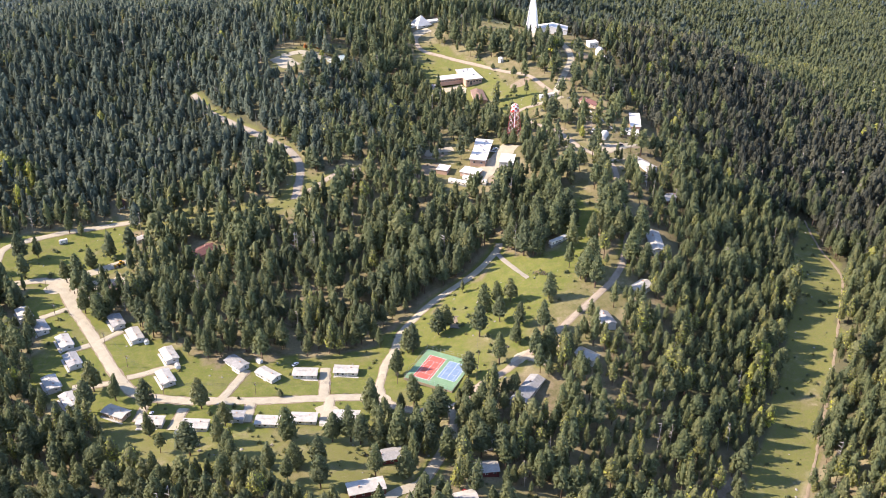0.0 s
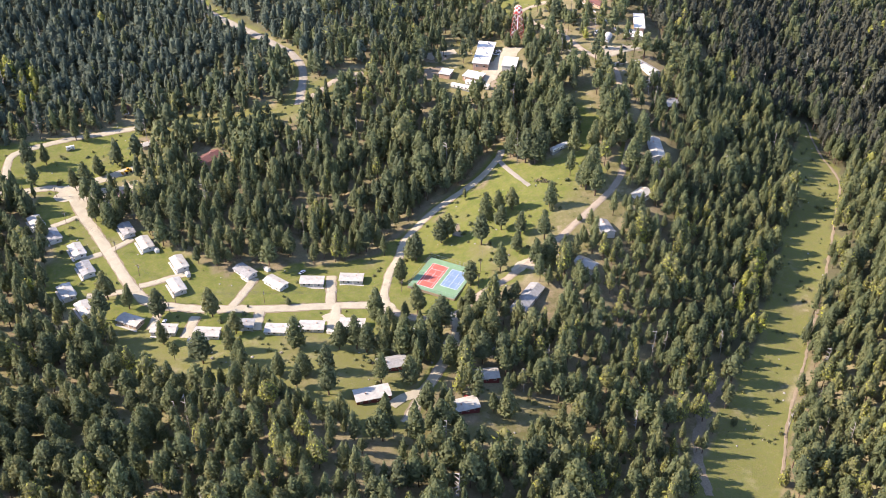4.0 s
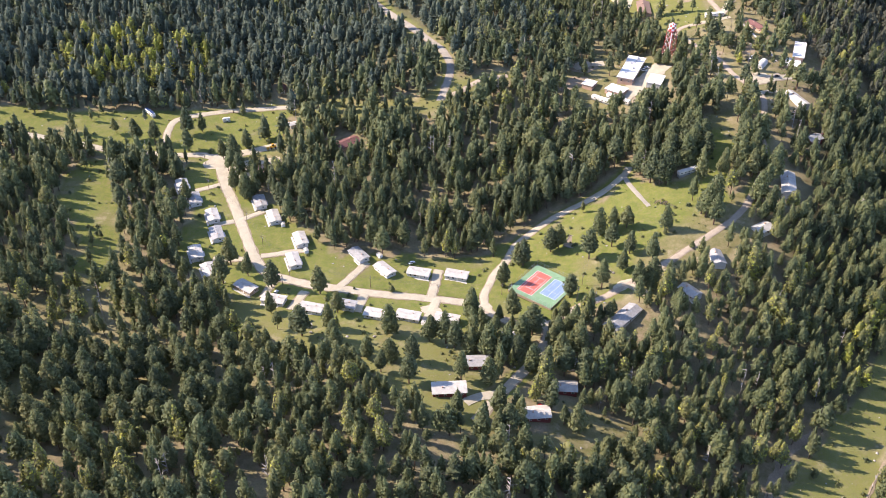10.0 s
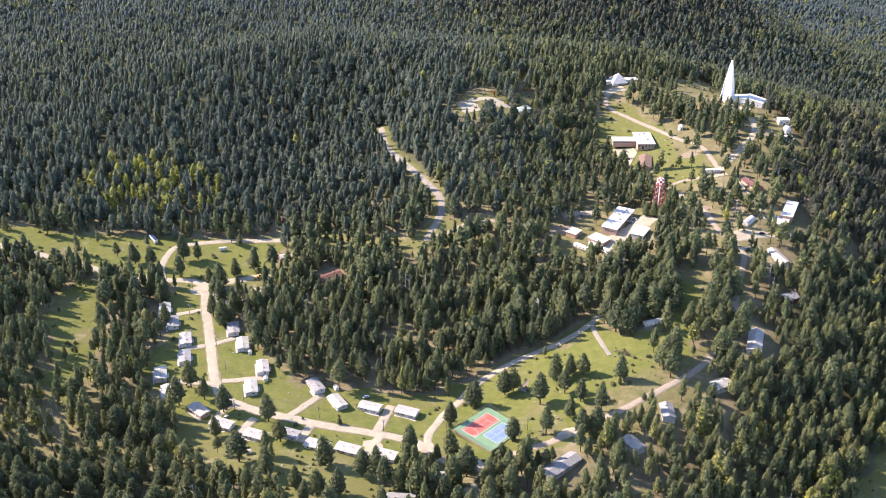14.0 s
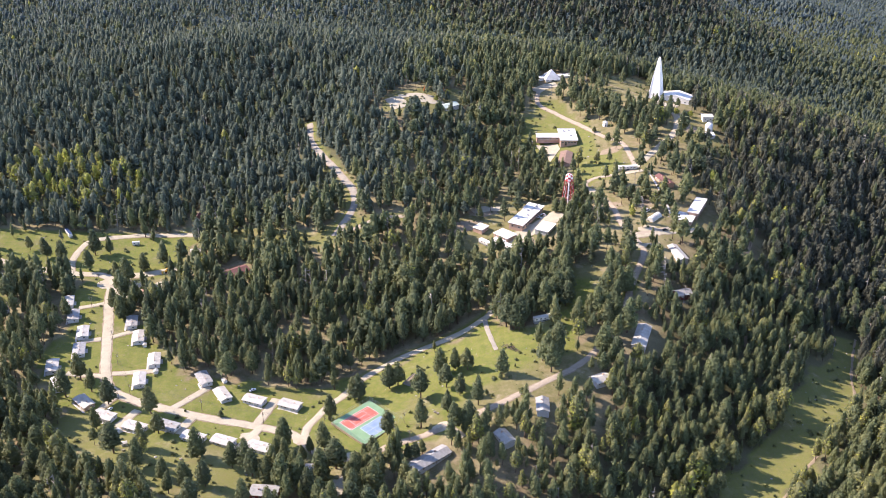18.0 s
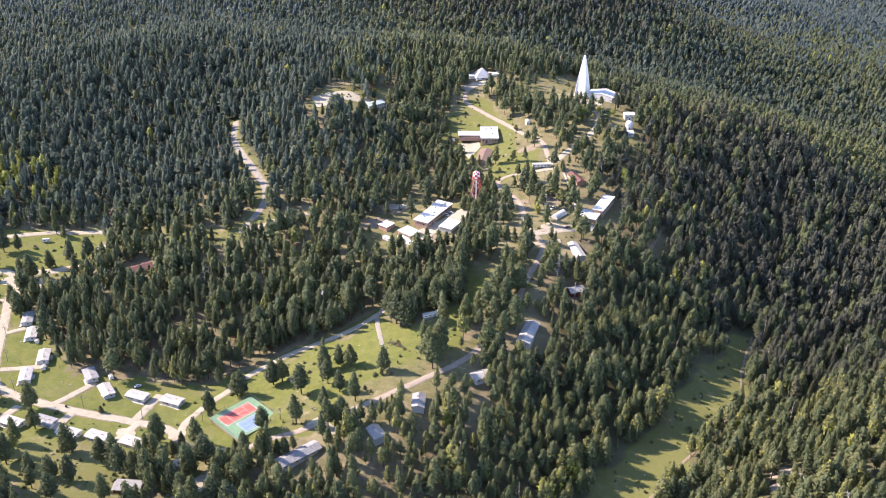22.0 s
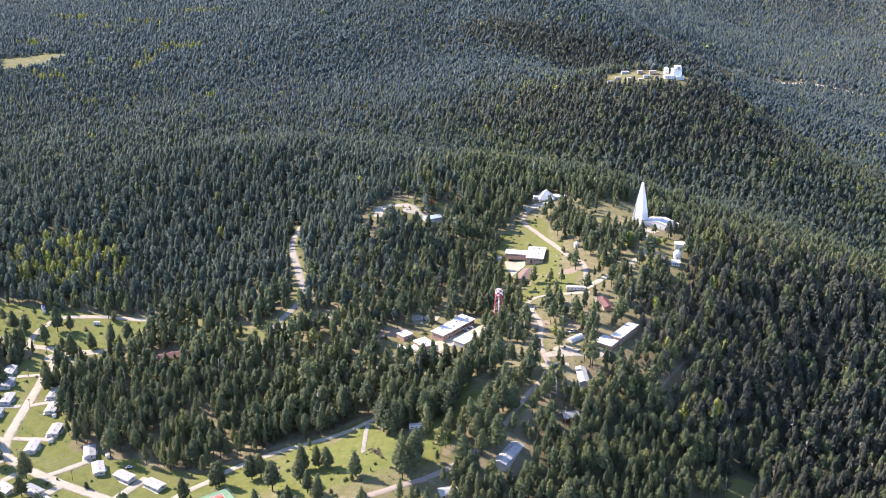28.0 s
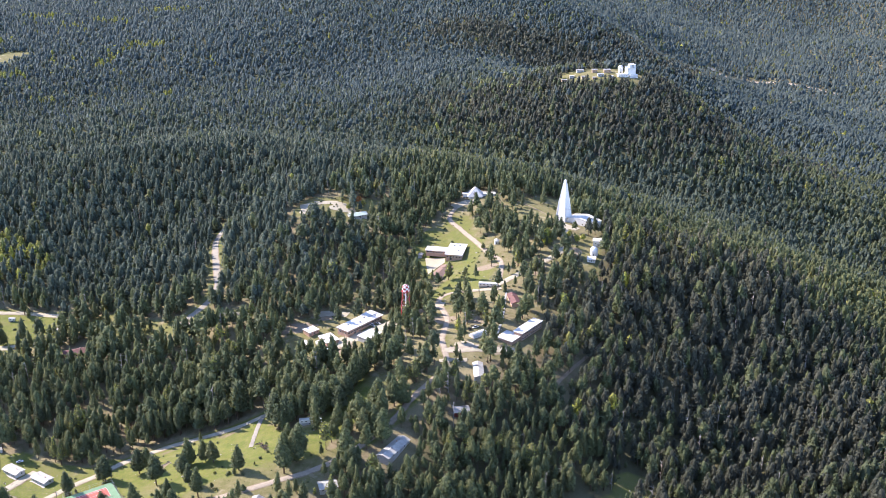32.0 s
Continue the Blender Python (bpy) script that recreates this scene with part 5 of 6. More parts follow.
def patch(name, x, y, rx, ry, turn, material, lift, label):
    """An uneven round patch of a loose surface that lies on the ground."""
    rr = random.Random(int(abs(x * 7 + y * 3)))
    bm = bmesh.new()
    c, s, n = math.cos(radians(turn)), math.sin(radians(turn)), 20
    mid = bm.verts.new((x, y, tz(x, y) + lift))
    rings = []
    for f in (0.5, 1.0):
        ring = []
        for k in range(n):
            a, w = 2 * math.pi * k / n, f * (rr.uniform(0.86, 1.1) if f == 1.0 else 1)
            u, v = rx * w * math.cos(a), ry * w * math.sin(a)
            px, py = x + u * c - v * s, y + u * s + v * c
            ring.append(bm.verts.new((px, py, tz(px, py) + lift - (0.14 if f == 1.0 else 0))))
        rings.append(ring)
    for k in range(n):
        j = (k + 1) % n
        bm.faces.new((mid, rings[0][k], rings[0][j]))
        bm.faces.new((rings[0][k], rings[1][k], rings[1][j], rings[0][j]))
    me = bpy.data.meshes.new(name)
    bm.to_mesh(me)
    bm.free()
    me.materials.append(material)
    tagged(new(name, me), label, "ground", kind="structure")


for i, (x, y, rx, ry, turn) in enumerate(((-168, 665, 11, 8, 20), (8, 478, 6, 5, 30), (97, 483, 8, 4, 20), (37, 460, 7, 4, 0), (257, 699, 8, 5, 10), (-24, 478, 7, 5, 150), (220, 775, 9, 6, 60), (318, 935, 8, 6, 60))):
    patch("road_junction", x, y, rx, ry, turn, GRAVEL, 0.31 + 0.006 * i, "flared pale gravel at a road junction")
for x, y, rx, ry in ((377, 450, 8, 5), (383, 440, 7, 5), (371, 437, 6, 4)):
    patch("bare_bank", x, y, rx, ry, 30, ROAD_DIRT, 0.2 + 0.01 * (x - 370), "bare eroded pale earth in the wood")
patch("house_pad", 34, 431, 9, 5.5, 75, GRAVEL, 0.45, "pale gravel pad before a hillside house")
patch("lot_circle", 77, 968, 13, 10, 20, GRAVEL, 0.46, "pale gravel turning circle in the forest")
patch("lot_circle", 46, 948, 11, 7, 60, GRAVEL, 0.47, "pale gravel turning circle in the forest")
for i, (x, y, rx, ry, turn) in enumerate(((112, 720, 16, 9, 30), (128, 744, 14, 7, 20), (160, 690, 12, 6, 60), (230, 742, 13, 8, 10), (264, 745, 10, 7, 70), (288, 700, 10, 6, 40), (206, 765, 9, 7, 0), (300, 850, 12, 6, 60), (331, 893, 9, 7, 90), (250, 860, 12, 6, 20))):
    patch("bare_ground", x, y, rx, ry, turn, DIRT, 0.12 + 0.006 * i, "bare trodden earth in the dry grass")


# ---- wires from pole to pole ----
def power_line(x0, y0, x1, y1, high=8.3):
    h = root("power_line", x0, y0, 0, "sagging dark power lines between wooden poles", "cable", "power lines")
    z0 = tz(x0, y0)
    d = Vector((x1 - x0, y1 - y0, tz(x1, y1) - z0))
    side = Vector((-d.y, d.x, 0)).normalized()
    for off in (-1.0, 0.0, 1.0):
        cu = bpy.data.curves.new("wire", "CURVE")
        cu.dimensions, cu.bevel_depth, cu.bevel_resolution = "3D", 0.035, 0
        sp = cu.splines.new("POLY")
        sp.points.add(8)
        for k, p in enumerate(sp.points):
            t = k / 8
            q = d * t + side * off
            p.co = (q.x, q.y, q.z + high - 3.2 * t * (1 - t), 1)
        cu.materials.append(DARK_METAL)
        o = new("wire", cu)
        o.parent = h


LINES = [(-176.3, 664.4), (-170.5, 627.8), (-141, 583), (-129, 554.6), (-110.7, 520.5), (-60, 505.8), (-18.4, 495), (21.4, 491.4), (71.7, 489.3), (92, 541)]
for (x0, y0), (x1, y1) in zip(LINES, LINES[1:]):
    power_line(x0, y0, x1, y1)


# ---- the woods ----
def crown(rng, high, wide, sprays, skirt=0.16, lean=0.05, core=(6, 3), point=1.0, shrink=0.8, grain=1.0):
    """Corners, triangles and tints of one crown: a ragged heart, clad in overlapping sprays of needles that face out and up."""
    vs, ts, cs, count = [], [], [], 0
    sway = rng.uniform(-lean, lean, 2) * high
    lop, lop_at = rng.uniform(0, 0.28), rng.uniform(0, 2 * np.pi)
    tier, tier_at = rng.uniform(4, 7), rng.uniform(0, 6.3)

    def radius(u, a=0.0):
        shape = min(1.0, 0.72 + 1.4 * u) * max(1 - u**1.35, 0.0) ** point
        return wide * shape * (1 + lop * np.cos(a - lop_at)) * (1 + 0.10 * np.sin(tier * 6.3 * u + tier_at + a))

    def level(u):
        return high * (skirt + (1 - skirt) * u)

    sides, rings = core
    ring = [
        (radius(u, a) * f * np.cos(a) + sway[0] * u, radius(u, a) * f * np.sin(a) + sway[1] * u, level(u) + high * rng.uniform(-0.03, 0.03))
        for u in np.linspace(0.02, 0.74 if rings > 2 else 0.46, rings)
        for k in range(sides)
        for a, f in ((2 * np.pi * (k + rng.uniform(-0.3, 0.3)) / sides, rng.uniform(0.7, 1.1) * shrink),)
    ] + [(sway[0], sway[1], high * rng.uniform(0.93, 0.99))]
    tip, tris = rings * sides, []
    for j in range(rings - 1):
        for k in range(sides):
            a, b = j * sides + k, j * sides + (k + 1) % sides
            tris += [(a, b, b + sides), (a, b + sides, a + sides)] if (j + k) % 2 else [(a, b, a + sides), (b, b + sides, a + sides)]
    tris += [(tip - sides + k, tip - sides + (k + 1) % sides, tip) for k in range(sides)]
    vs.append(np.array(ring)), ts.append(np.array(tris)), cs.append(np.full(len(ring), -0.04))
    count = len(ring)
    up = np.array([0.0, 0.0, 1.0])
    for i in range(sprays):
        u = 1 - (1 - 0.985 * (i + rng.random()) / sprays) ** 0.58
        a = 2.4 * i + rng.uniform(-0.5, 0.5)
        out, side = np.array([np.cos(a), np.sin(a), 0.0]), np.array([-np.sin(a), np.cos(a), 0.0])
        tilt = np.clip(rng.normal(0.72, 0.34), 0.05, 1.5)
        face = out * np.cos(tilt) + up * np.sin(tilt) + side * rng.normal(0, 0.3)
        face /= np.linalg.norm(face)
        rise = np.cross(face, side)
        rise = rise / np.linalg.norm(rise) * (1 if rise[2] > 0 else -1)
        swing = rng.normal(0, 0.95)
        d = rise * np.cos(swing) + np.cross(face, rise) * np.sin(swing)
        size = (wide * (0.36 + 0.34 * (1 - u)) + 0.012 * high) * rng.uniform(0.7, 1.25) * grain
        e = np.cross(face, d) * size * rng.uniform(0.36, 0.58)
        r = radius(u, a) * rng.uniform(0.62, 1.1)
        foot = out * r + np.array([sway[0] * u, sway[1] * u, level(u) - 0.25 * size])
        spike = d * size + (out * 0.55 + face * 0.25) * size * rng.uniform(0.0, 0.6)
        tri = [foot + e, foot - e, foot + spike] if rng.random() < 0.7 else [foot, foot + spike + e, foot + spike - e]
        if np.dot(np.cross(tri[1] - tri[0], tri[2] - tri[0]), face) < 0:
            tri = [tri[0], tri[2], tri[1]]
        vs.append(np.array(tri)), ts.append(np.array([(count, count + 1, count + 2)])), cs.append(np.full(3, rng.uniform(-0.12, 0.14)))
        count += 3
    return np.concatenate(vs), np.concatenate(ts), np.concatenate(cs)


def dead_crown(rng, high):
    """Bare grey boughs of a dead pine, as thin tapering spikes on a stem."""
    vs, ts = stem(high * 0.97, high * 0.016)
    for _ in range(15):
        a, z, n = rng.uniform(0, 2 * np.pi), high * rng.uniform(0.25, 0.95), rng.uniform(0.05, 0.15) * high
        c, s, t = np.cos(a), np.sin(a), 0.011 * high
        tri = np.array([(-s * t, c * t, z - t), (s * t, -c * t, z + t), (c * n, s * n, z + n * rng.uniform(-0.3, 0.6))])
        ts = np.concatenate([ts, [(len(vs), len(vs) + 1, len(vs) + 2)]])
        vs = np.concatenate([vs, tri])
    return vs, ts


def stem(high, thick, sides=3):
    """A trunk that tapers."""
    vs, ts = [], []
    for z, r in ((-1.5, thick), (high, thick * 0.45)):
        for k in range(sides):
            a = 2 * np.pi * k / sides
            vs.append((r * np.cos(a), r * np.sin(a), z))
    for k in range(sides):
        b = (k + 1) % sides
        ts += [(k, b, sides + b), (k, sides + b, sides + k)]
    return np.array(vs), np.array(ts)


def mesh_of(name, verts, tris, mats, which=None, tint=None):
    me = bpy.data.meshes.new(name)
    me.vertices.add(len(verts))
    me.vertices.foreach_set("co", verts.astype(np.float32).ravel())
    me.loops.add(tris.size)
    me.loops.foreach_set("vertex_index", tris.astype(np.int32).ravel())
    me.polygons.add(len(tris))
    me.polygons.foreach_set("loop_start", np.arange(0, tris.size, 3, dtype=np.int32))
    me.polygons.foreach_set("use_smooth", np.ones(len(tris), bool))
    for m in mats:
        me.materials.append(m)
    if which is not None:
        me.polygons.foreach_set("material_index", which.astype(np.int32))
    if tint is not None:
        me.attributes.new("tint", "FLOAT", "POINT").data.foreach_set("value", tint.astype(np.float32))
    me.update(calc_edges=True)
    return me


def stand(x, y, scale, slim, tint, kinds, pick, seed, leaf=None):
    """Copies of the tree kinds at many places, as arrays for one mesh."""
    rng = np.random.default_rng(seed)
    turn = rng.uniform(0, 2 * np.pi, len(x))
    tip = rng.normal(0, 0.025, (2, len(x)))
    z = terrain(x, y)
    V, T, M, C, start = [], [], [], [], 0
    for k, (vs, ts, ms, cs) in enumerate(kinds):
        idx = np.nonzero(pick == k)[0]
        if not len(idx):
            continue
        c, s = np.cos(turn[idx])[:, None], np.sin(turn[idx])[:, None]
        px, py, pz = vs[None, :, 0] * slim[idx, None], vs[None, :, 1] * slim[idx, None], vs[None, :, 2] * scale[idx, None]
        out = np.stack([px * c - py * s + x[idx, None] + pz * tip[0][idx, None], px * s + py * c + y[idx, None] + pz * tip[1][idx, None], pz + z[idx, None]], -1)
        V.append(out.reshape(-1, 3))
        T.append((ts[None] + (np.arange(len(idx)) * len(vs))[:, None, None] + start).reshape(-1, 3))
        M.append(np.tile(ms, len(idx)) if leaf is None else np.where(ms[None] == 0, leaf[idx, None], ms[None]).ravel())
        C.append((tint[idx, None] + cs[None]).ravel())
        start += len(idx) * len(vs)
    return np.concatenate(V), np.concatenate(T), np.concatenate(M), np.clip(np.concatenate(C), 0, 1)


def tree_kinds(count, seed, sprays, trunk=True, core=(6, 3), broad=1.0, point=(0.7, 1.05), shrink=0.8, skirt=(0.1, 0.28), grain=1.0):
    """Forms of living trees, one metre high, to be scaled."""
    rng = np.random.default_rng(seed)
    kinds = []
    for _ in range(count):
        vs, ts, cs = crown(rng, 1.0, rng.uniform(0.145, 0.215) * broad, sprays, rng.uniform(*skirt), 0.05, core, rng.uniform(*point), shrink, grain)
        ms = np.zeros(len(ts), int)
        if trunk:
            v2, t2 = stem(0.6, 0.017)
            v2[:3, 2] = -0.08
            ts = np.concatenate([ts, t2 + len(vs)])
            vs = np.concatenate([vs, v2])
            ms = np.concatenate([ms, np.ones(len(t2), int)])
            cs = np.concatenate([cs, np.zeros(len(v2))])
        kinds.append((vs, ts, ms, cs))
    return kinds


def snag_kinds(count, seed):
    rng = np.random.default_rng(seed)
    kinds = []
    for _ in range(count):
        vs, ts = dead_crown(rng, 1.0)
        kinds.append((vs, ts, np.full(len(ts), 2), np.zeros(len(vs))))
    return kinds


def in_view(x, y):
    """The stretch of country that is open to the eye from over the near wood."""
    far = np.hypot(y, 400)
    left = np.minimum(-0.47 * far, 300 - 0.71 * y) - 70
    right = np.minimum(np.maximum(260 + 0.47 * far, -60 + 0.95 * np.hypot(y, 250)), np.maximum(1680, 480 + 0.37 * y))
    return (x > left) & (x < right) & ((y < 3450) | (x > 0.22 * y - 780))


def scatter(x0, x1, y0, y1, step, seed, keep=1.0):
    rng = np.random.default_rng(seed)
    x, y = np.meshgrid(np.arange(x0, x1, step), np.arange(y0, y1, step))
    x = x.ravel() + rng.uniform(-0.5, 0.5, x.size) * step
    y = y.ravel() + rng.uniform(-0.5, 0.5, y.size) * step
    ok = in_view(x, y) & (rng.random(x.size) < keep)
    return x[ok], y[ok]


def thinned(x, y, seed):
    rng = np.random.default_rng(seed)
    bare, _ = open_share(x, y)
    share = 1 - bare
    glade = rolling(x, y, 70, 11)
    share = share * np.where(y < 1150, np.clip(1.25 - 1.1 * np.clip(glade - 0.55, 0, 1) * 2.2, np.where(y < 640, np.where(x > 140, 0.85, 0.55), 0.75), 1), 1)
    share = share * np.where((y < 640) & (x < 150), 0.9, 1)
    ok = rng.random(len(x)) < share
    for name, (width, kind, line) in WAYS.items():
        ok &= off_line(line, x, y) > width / 2 + (6.0 if name in ("upper_road", "lab_road", "court_lane") else 3.4)
    for px, py, r in PADS:
        ok &= np.hypot(x - px, y - py) > r
    for line in FAR_BARE:
        ok &= off_line(line, x, y - 9) > 14
    for px, py, wide, deep in VIEWS:
        ok &= (np.abs(x - px) > wide) | (y > py) | (y < py - deep) | (rng.random(len(x)) < 0.3)
    u, v = x - COURT[0], y - COURT[1]
    ok &= np.hypot(u, v) > 25
    return x[ok], y[ok]


def woods(name, x, y, kinds, broad_kinds, dead_kinds, seed, label, tall=(10, 21)):
    rng = np.random.default_rng(seed)
    size = rng.uniform(*tall, len(x)) * (0.85 + 0.3 * rolling(x, y, 60, 8)) * np.where(rng.random(len(x)) < 0.14, 0.55, 1)
    bank = (y < 640) & (x > 120) & (x < 190 + 0.8 * (y - 360))
    size = np.where(bank, size * 0.9, size)
    size = np.where((y > 570) & (y < 665) & (x > 40) & (x < 215), size * 1.18, size)  # tall old pines above the meadow
    size = np.where((y > 760) & (x < 60), size * 0.86, size)
    slim = size * rng.uniform(0.78, 1.22, len(x)) * np.where((y > 760) & (x < 60) | (y > 1150), 1.12, 1)
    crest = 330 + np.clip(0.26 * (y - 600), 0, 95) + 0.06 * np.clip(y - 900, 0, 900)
    firs = np.clip((x - crest) / 90, 0, 1) * (y > 560) * np.clip((2900 - y) / 300, 0, 1)  # shade of the slopes east of the ridge, put into the tint
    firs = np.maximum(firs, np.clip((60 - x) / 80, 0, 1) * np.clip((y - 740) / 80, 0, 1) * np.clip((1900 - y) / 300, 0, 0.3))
    # the valley behind the crest gets its shade by tint too
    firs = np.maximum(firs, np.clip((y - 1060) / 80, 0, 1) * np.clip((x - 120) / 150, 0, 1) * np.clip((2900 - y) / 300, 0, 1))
    sunny = np.exp(-(((y - 960 - 0.4 * (x - 450)) / 75) ** 2)) * (x > 370) * (x < 800)  # sunlight along the spur's crest, put into a lighter tint
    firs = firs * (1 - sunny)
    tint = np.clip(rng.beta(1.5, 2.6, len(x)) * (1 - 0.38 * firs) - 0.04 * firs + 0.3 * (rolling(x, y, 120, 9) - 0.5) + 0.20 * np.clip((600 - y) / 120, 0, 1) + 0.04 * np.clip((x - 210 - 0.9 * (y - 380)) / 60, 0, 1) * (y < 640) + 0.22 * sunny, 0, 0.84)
    grove = inside(ASPENS[0], x, y) | inside(ASPENS[1], x, y)
    gold = grove & (rng.random(len(x)) < 1.5 * np.clip(rolling(x, y, 38, 14) - 0.25, 0, 0.5))
    gold |= rng.random(len(x)) < 0.006
    for ax, ay, rx, ry, share in FAR_ASPENS:
        gold |= (np.hypot((x - ax) / rx, (y - ay) / ry) < 1) & (rng.random(len(x)) < share)
    tint = np.where(gold, rng.uniform(0.88, 1.0, len(x)), tint)
    size = np.where(gold & (y < 1500) & ~grove, size * 0.75, size)
    pick = rng.integers(0, len(kinds), len(x))
    pick = np.where(rng.random(len(x)) < 0.022 + 0.025 * firs * (y < 1100), len(kinds) + len(broad_kinds) + rng.integers(0, len(dead_kinds), len(x)), pick)
    pick = np.where(gold, len(kinds) + rng.integers(0, len(broad_kinds), len(x)), pick)
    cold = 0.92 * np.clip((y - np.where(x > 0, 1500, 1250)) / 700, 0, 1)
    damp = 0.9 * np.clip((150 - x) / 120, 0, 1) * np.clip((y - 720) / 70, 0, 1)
    # valley shade behind the tower, put in as darker needles
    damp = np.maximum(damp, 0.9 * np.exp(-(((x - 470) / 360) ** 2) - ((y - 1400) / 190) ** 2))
    leaf = np.where((rng.random(len(x)) < damp) & ~gold, 5, 0)  # bluer, darker needles on the left hill and behind the tower
    leaf = np.where((rng.random(len(x)) < cold) & ~gold, 3, leaf)  # distant haze, put into bluish needles
    # slope shade by colour: part of these woods takes the darker needles
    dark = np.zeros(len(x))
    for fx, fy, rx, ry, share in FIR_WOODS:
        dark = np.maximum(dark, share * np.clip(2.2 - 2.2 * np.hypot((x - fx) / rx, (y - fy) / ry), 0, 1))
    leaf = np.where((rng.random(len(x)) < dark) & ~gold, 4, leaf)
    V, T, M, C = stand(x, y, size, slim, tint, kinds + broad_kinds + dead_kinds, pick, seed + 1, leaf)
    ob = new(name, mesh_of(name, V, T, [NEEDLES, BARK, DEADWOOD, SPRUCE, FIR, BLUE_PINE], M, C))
    return tagged(ob, label, "trees", kind="stuff")


# ---- single trees of the clearings, by their feet ----
LONE_COURTS = [(94, 538.7), (104.1, 542.4), (112.1, 538.7), (118.4, 499.4), (98.8, 496.6), (65.6, 533.7), (81.5, 514.1), (106.9, 511.1), (134.7, 528.6), (61.8, 479.6), (23.6, 501.4), (12.9, 543.7), (37.1, 522.3), (98.1, 522.2), (171.1, 541), (162.2, 539.7), (112.1, 478.7), (84.2, 459.8), (75.2, 456.5), (65.6, 457.1), (49.9, 453.7), (45.8, 451), (12.4, 455.5), (33.5, 452.6), (22, 455.6), (188.4, 578.8), (215.5, 578.9), (183, 600.5), (15.6, 463.7), (24, 466.3), (30.7, 458.9), (36.5, 454.8), (49, 459.6), (53.9, 459.6), (14.8, 371.2), (31.3, 396.4), (12, 381.6), (82.9, 385.8), (55.6, 392.5), (72, 449.3), (80.3, 454.9), (82.6, 483.4), (103.4, 477.7), (111.7, 476.2)]
LONE_HOUSES = [(-91.5, 500.5), (-80.8, 479.2), (-121.7, 510), (-137.2, 523.9), (-121, 483.4), (-101.9, 457.6), (-86.4, 462.6), (-50.6, 454.9), (-0.7, 470.6), (-151.6, 623.4), (-142.5, 612.2), (-184.2, 614.2), (-184.2, 559.7), (-186.1, 545.1), (-148.8, 536.9), (-181.7, 483.4), (-162.8, 487.3), (-152.3, 517.8), (-0.5, 465.2), (-14.6, 438), (-18.8, 443.2), (-28.1, 446), (-39.2, 426.1), (-6, 374.3), (3, 383.1), (-19.3, 381), (1.4, 405.3)]
LONE_MEADOW = [(-231.4, 702.6), (-217.2, 697.4), (-193.7, 709.2), (-182.4, 711.8), (-146.3, 685), (-163, 668.7), (-154.2, 668.6), (-160.5, 739.7)]

DARK_EDGE = [(188, 650, 20), (186, 639, 23), (184, 628, 23), (182, 619, 20), (185, 613, 21), (178, 609, 23), (173, 601, 22), (168, 596, 24), (157, 599, 23), (154, 591, 19), (150, 583, 23), (145, 579, 19), (140, 584, 25), (136, 596, 22), (160, 604, 21), (191, 661, 23), (182, 651, 20), (178, 629, 20), (164, 536, 24), (169, 542, 22), (167, 528, 23), (171, 545, 25), (222, 610, 23), (228, 613, 22), (217, 594, 22), (211, 603, 24), (204, 584, 25), (209, 575, 20), (214, 562, 20), (203, 549, 24), (210, 540, 20), (223, 571, 25)]
SMALL = [(61.9, 480.7, 8.5), (23.5, 499.2, 5), (26, 506, 3), (-46.6, 500.6, 6), (-70.3, 503.6, 2.5), (133.4, 523.7, 6), (143.6, 534.7, 3.2), (123.9, 509.1, 5), (146.3, 507.8, 6), (193, 386, 14), (171, 350, 9), (240, 905, 7), (236, 935, 5)]
rng = np.random.default_rng(77)
TREE_FORMS = []
for k in range(12):
    gold = k >= 10
    wide = rng.uniform(0.17, 0.24) if not gold else 0.3
    vs, ts, cs = crown(rng, 18.0, 18.0 * wide, 620, rng.uniform(0.12, 0.34), 0.05, (8, 5), rng.uniform(0.6, 1.0) if not gold else 0.4, 0.66, 0.5)
    tint = (0.1, 0.22, 0.34, 0.46, 0.54, 0.18, 0.62, 0.3, 0.4, 0.7, 0.9, 0.97)[k]
    top = mesh_of("crown", vs, ts, [NEEDLES], None, np.clip(tint + cs, 0, 1))
    v2, t2 = stem(14.0, 0.36, 6)
    foot = mesh_of("trunk", v2, t2, [BARK])
    TREE_FORMS.append((top, foot))


def lone_tree(x, y, high, k, turn, slim, small=False):
    e = new("pine_tree" if k < 10 else "aspen_tree")
    e.matrix_basis = pose(x, y, tz(x, y) - 0.2, 0, 0, turn) @ Matrix.Diagonal((high / 18 * slim, high / 18 * slim, high / 18, 1))
    words = "young green pine standing in the grass" if small else ("tall green ponderosa pine with a ragged crown" if k < 10 else "golden autumn aspen with a round crown")
    tagged(e, words, "tree", "trees of the clearings")
    for name, me in zip(("crown", "trunk"), TREE_FORMS[k]):
        o = new(name, me)
        o.parent = e
    return e


single = [(x, y, rng.uniform(18, 27) if y > 466 or x < 5 or x > 95 else rng.uniform(11, 17)) for x, y in LONE_COURTS + LONE_HOUSES + LONE_MEADOW]
for x, y, high in single:
    lone_tree(x, y, high, int(rng.integers(0, 10)), rng.uniform(0, 360), rng.uniform(0.9, 1.2))
for x, y, high in SMALL:
    lone_tree(x, y, high, int(rng.integers(2, 10)), rng.uniform(0, 360), rng.uniform(1.1, 1.7), True)

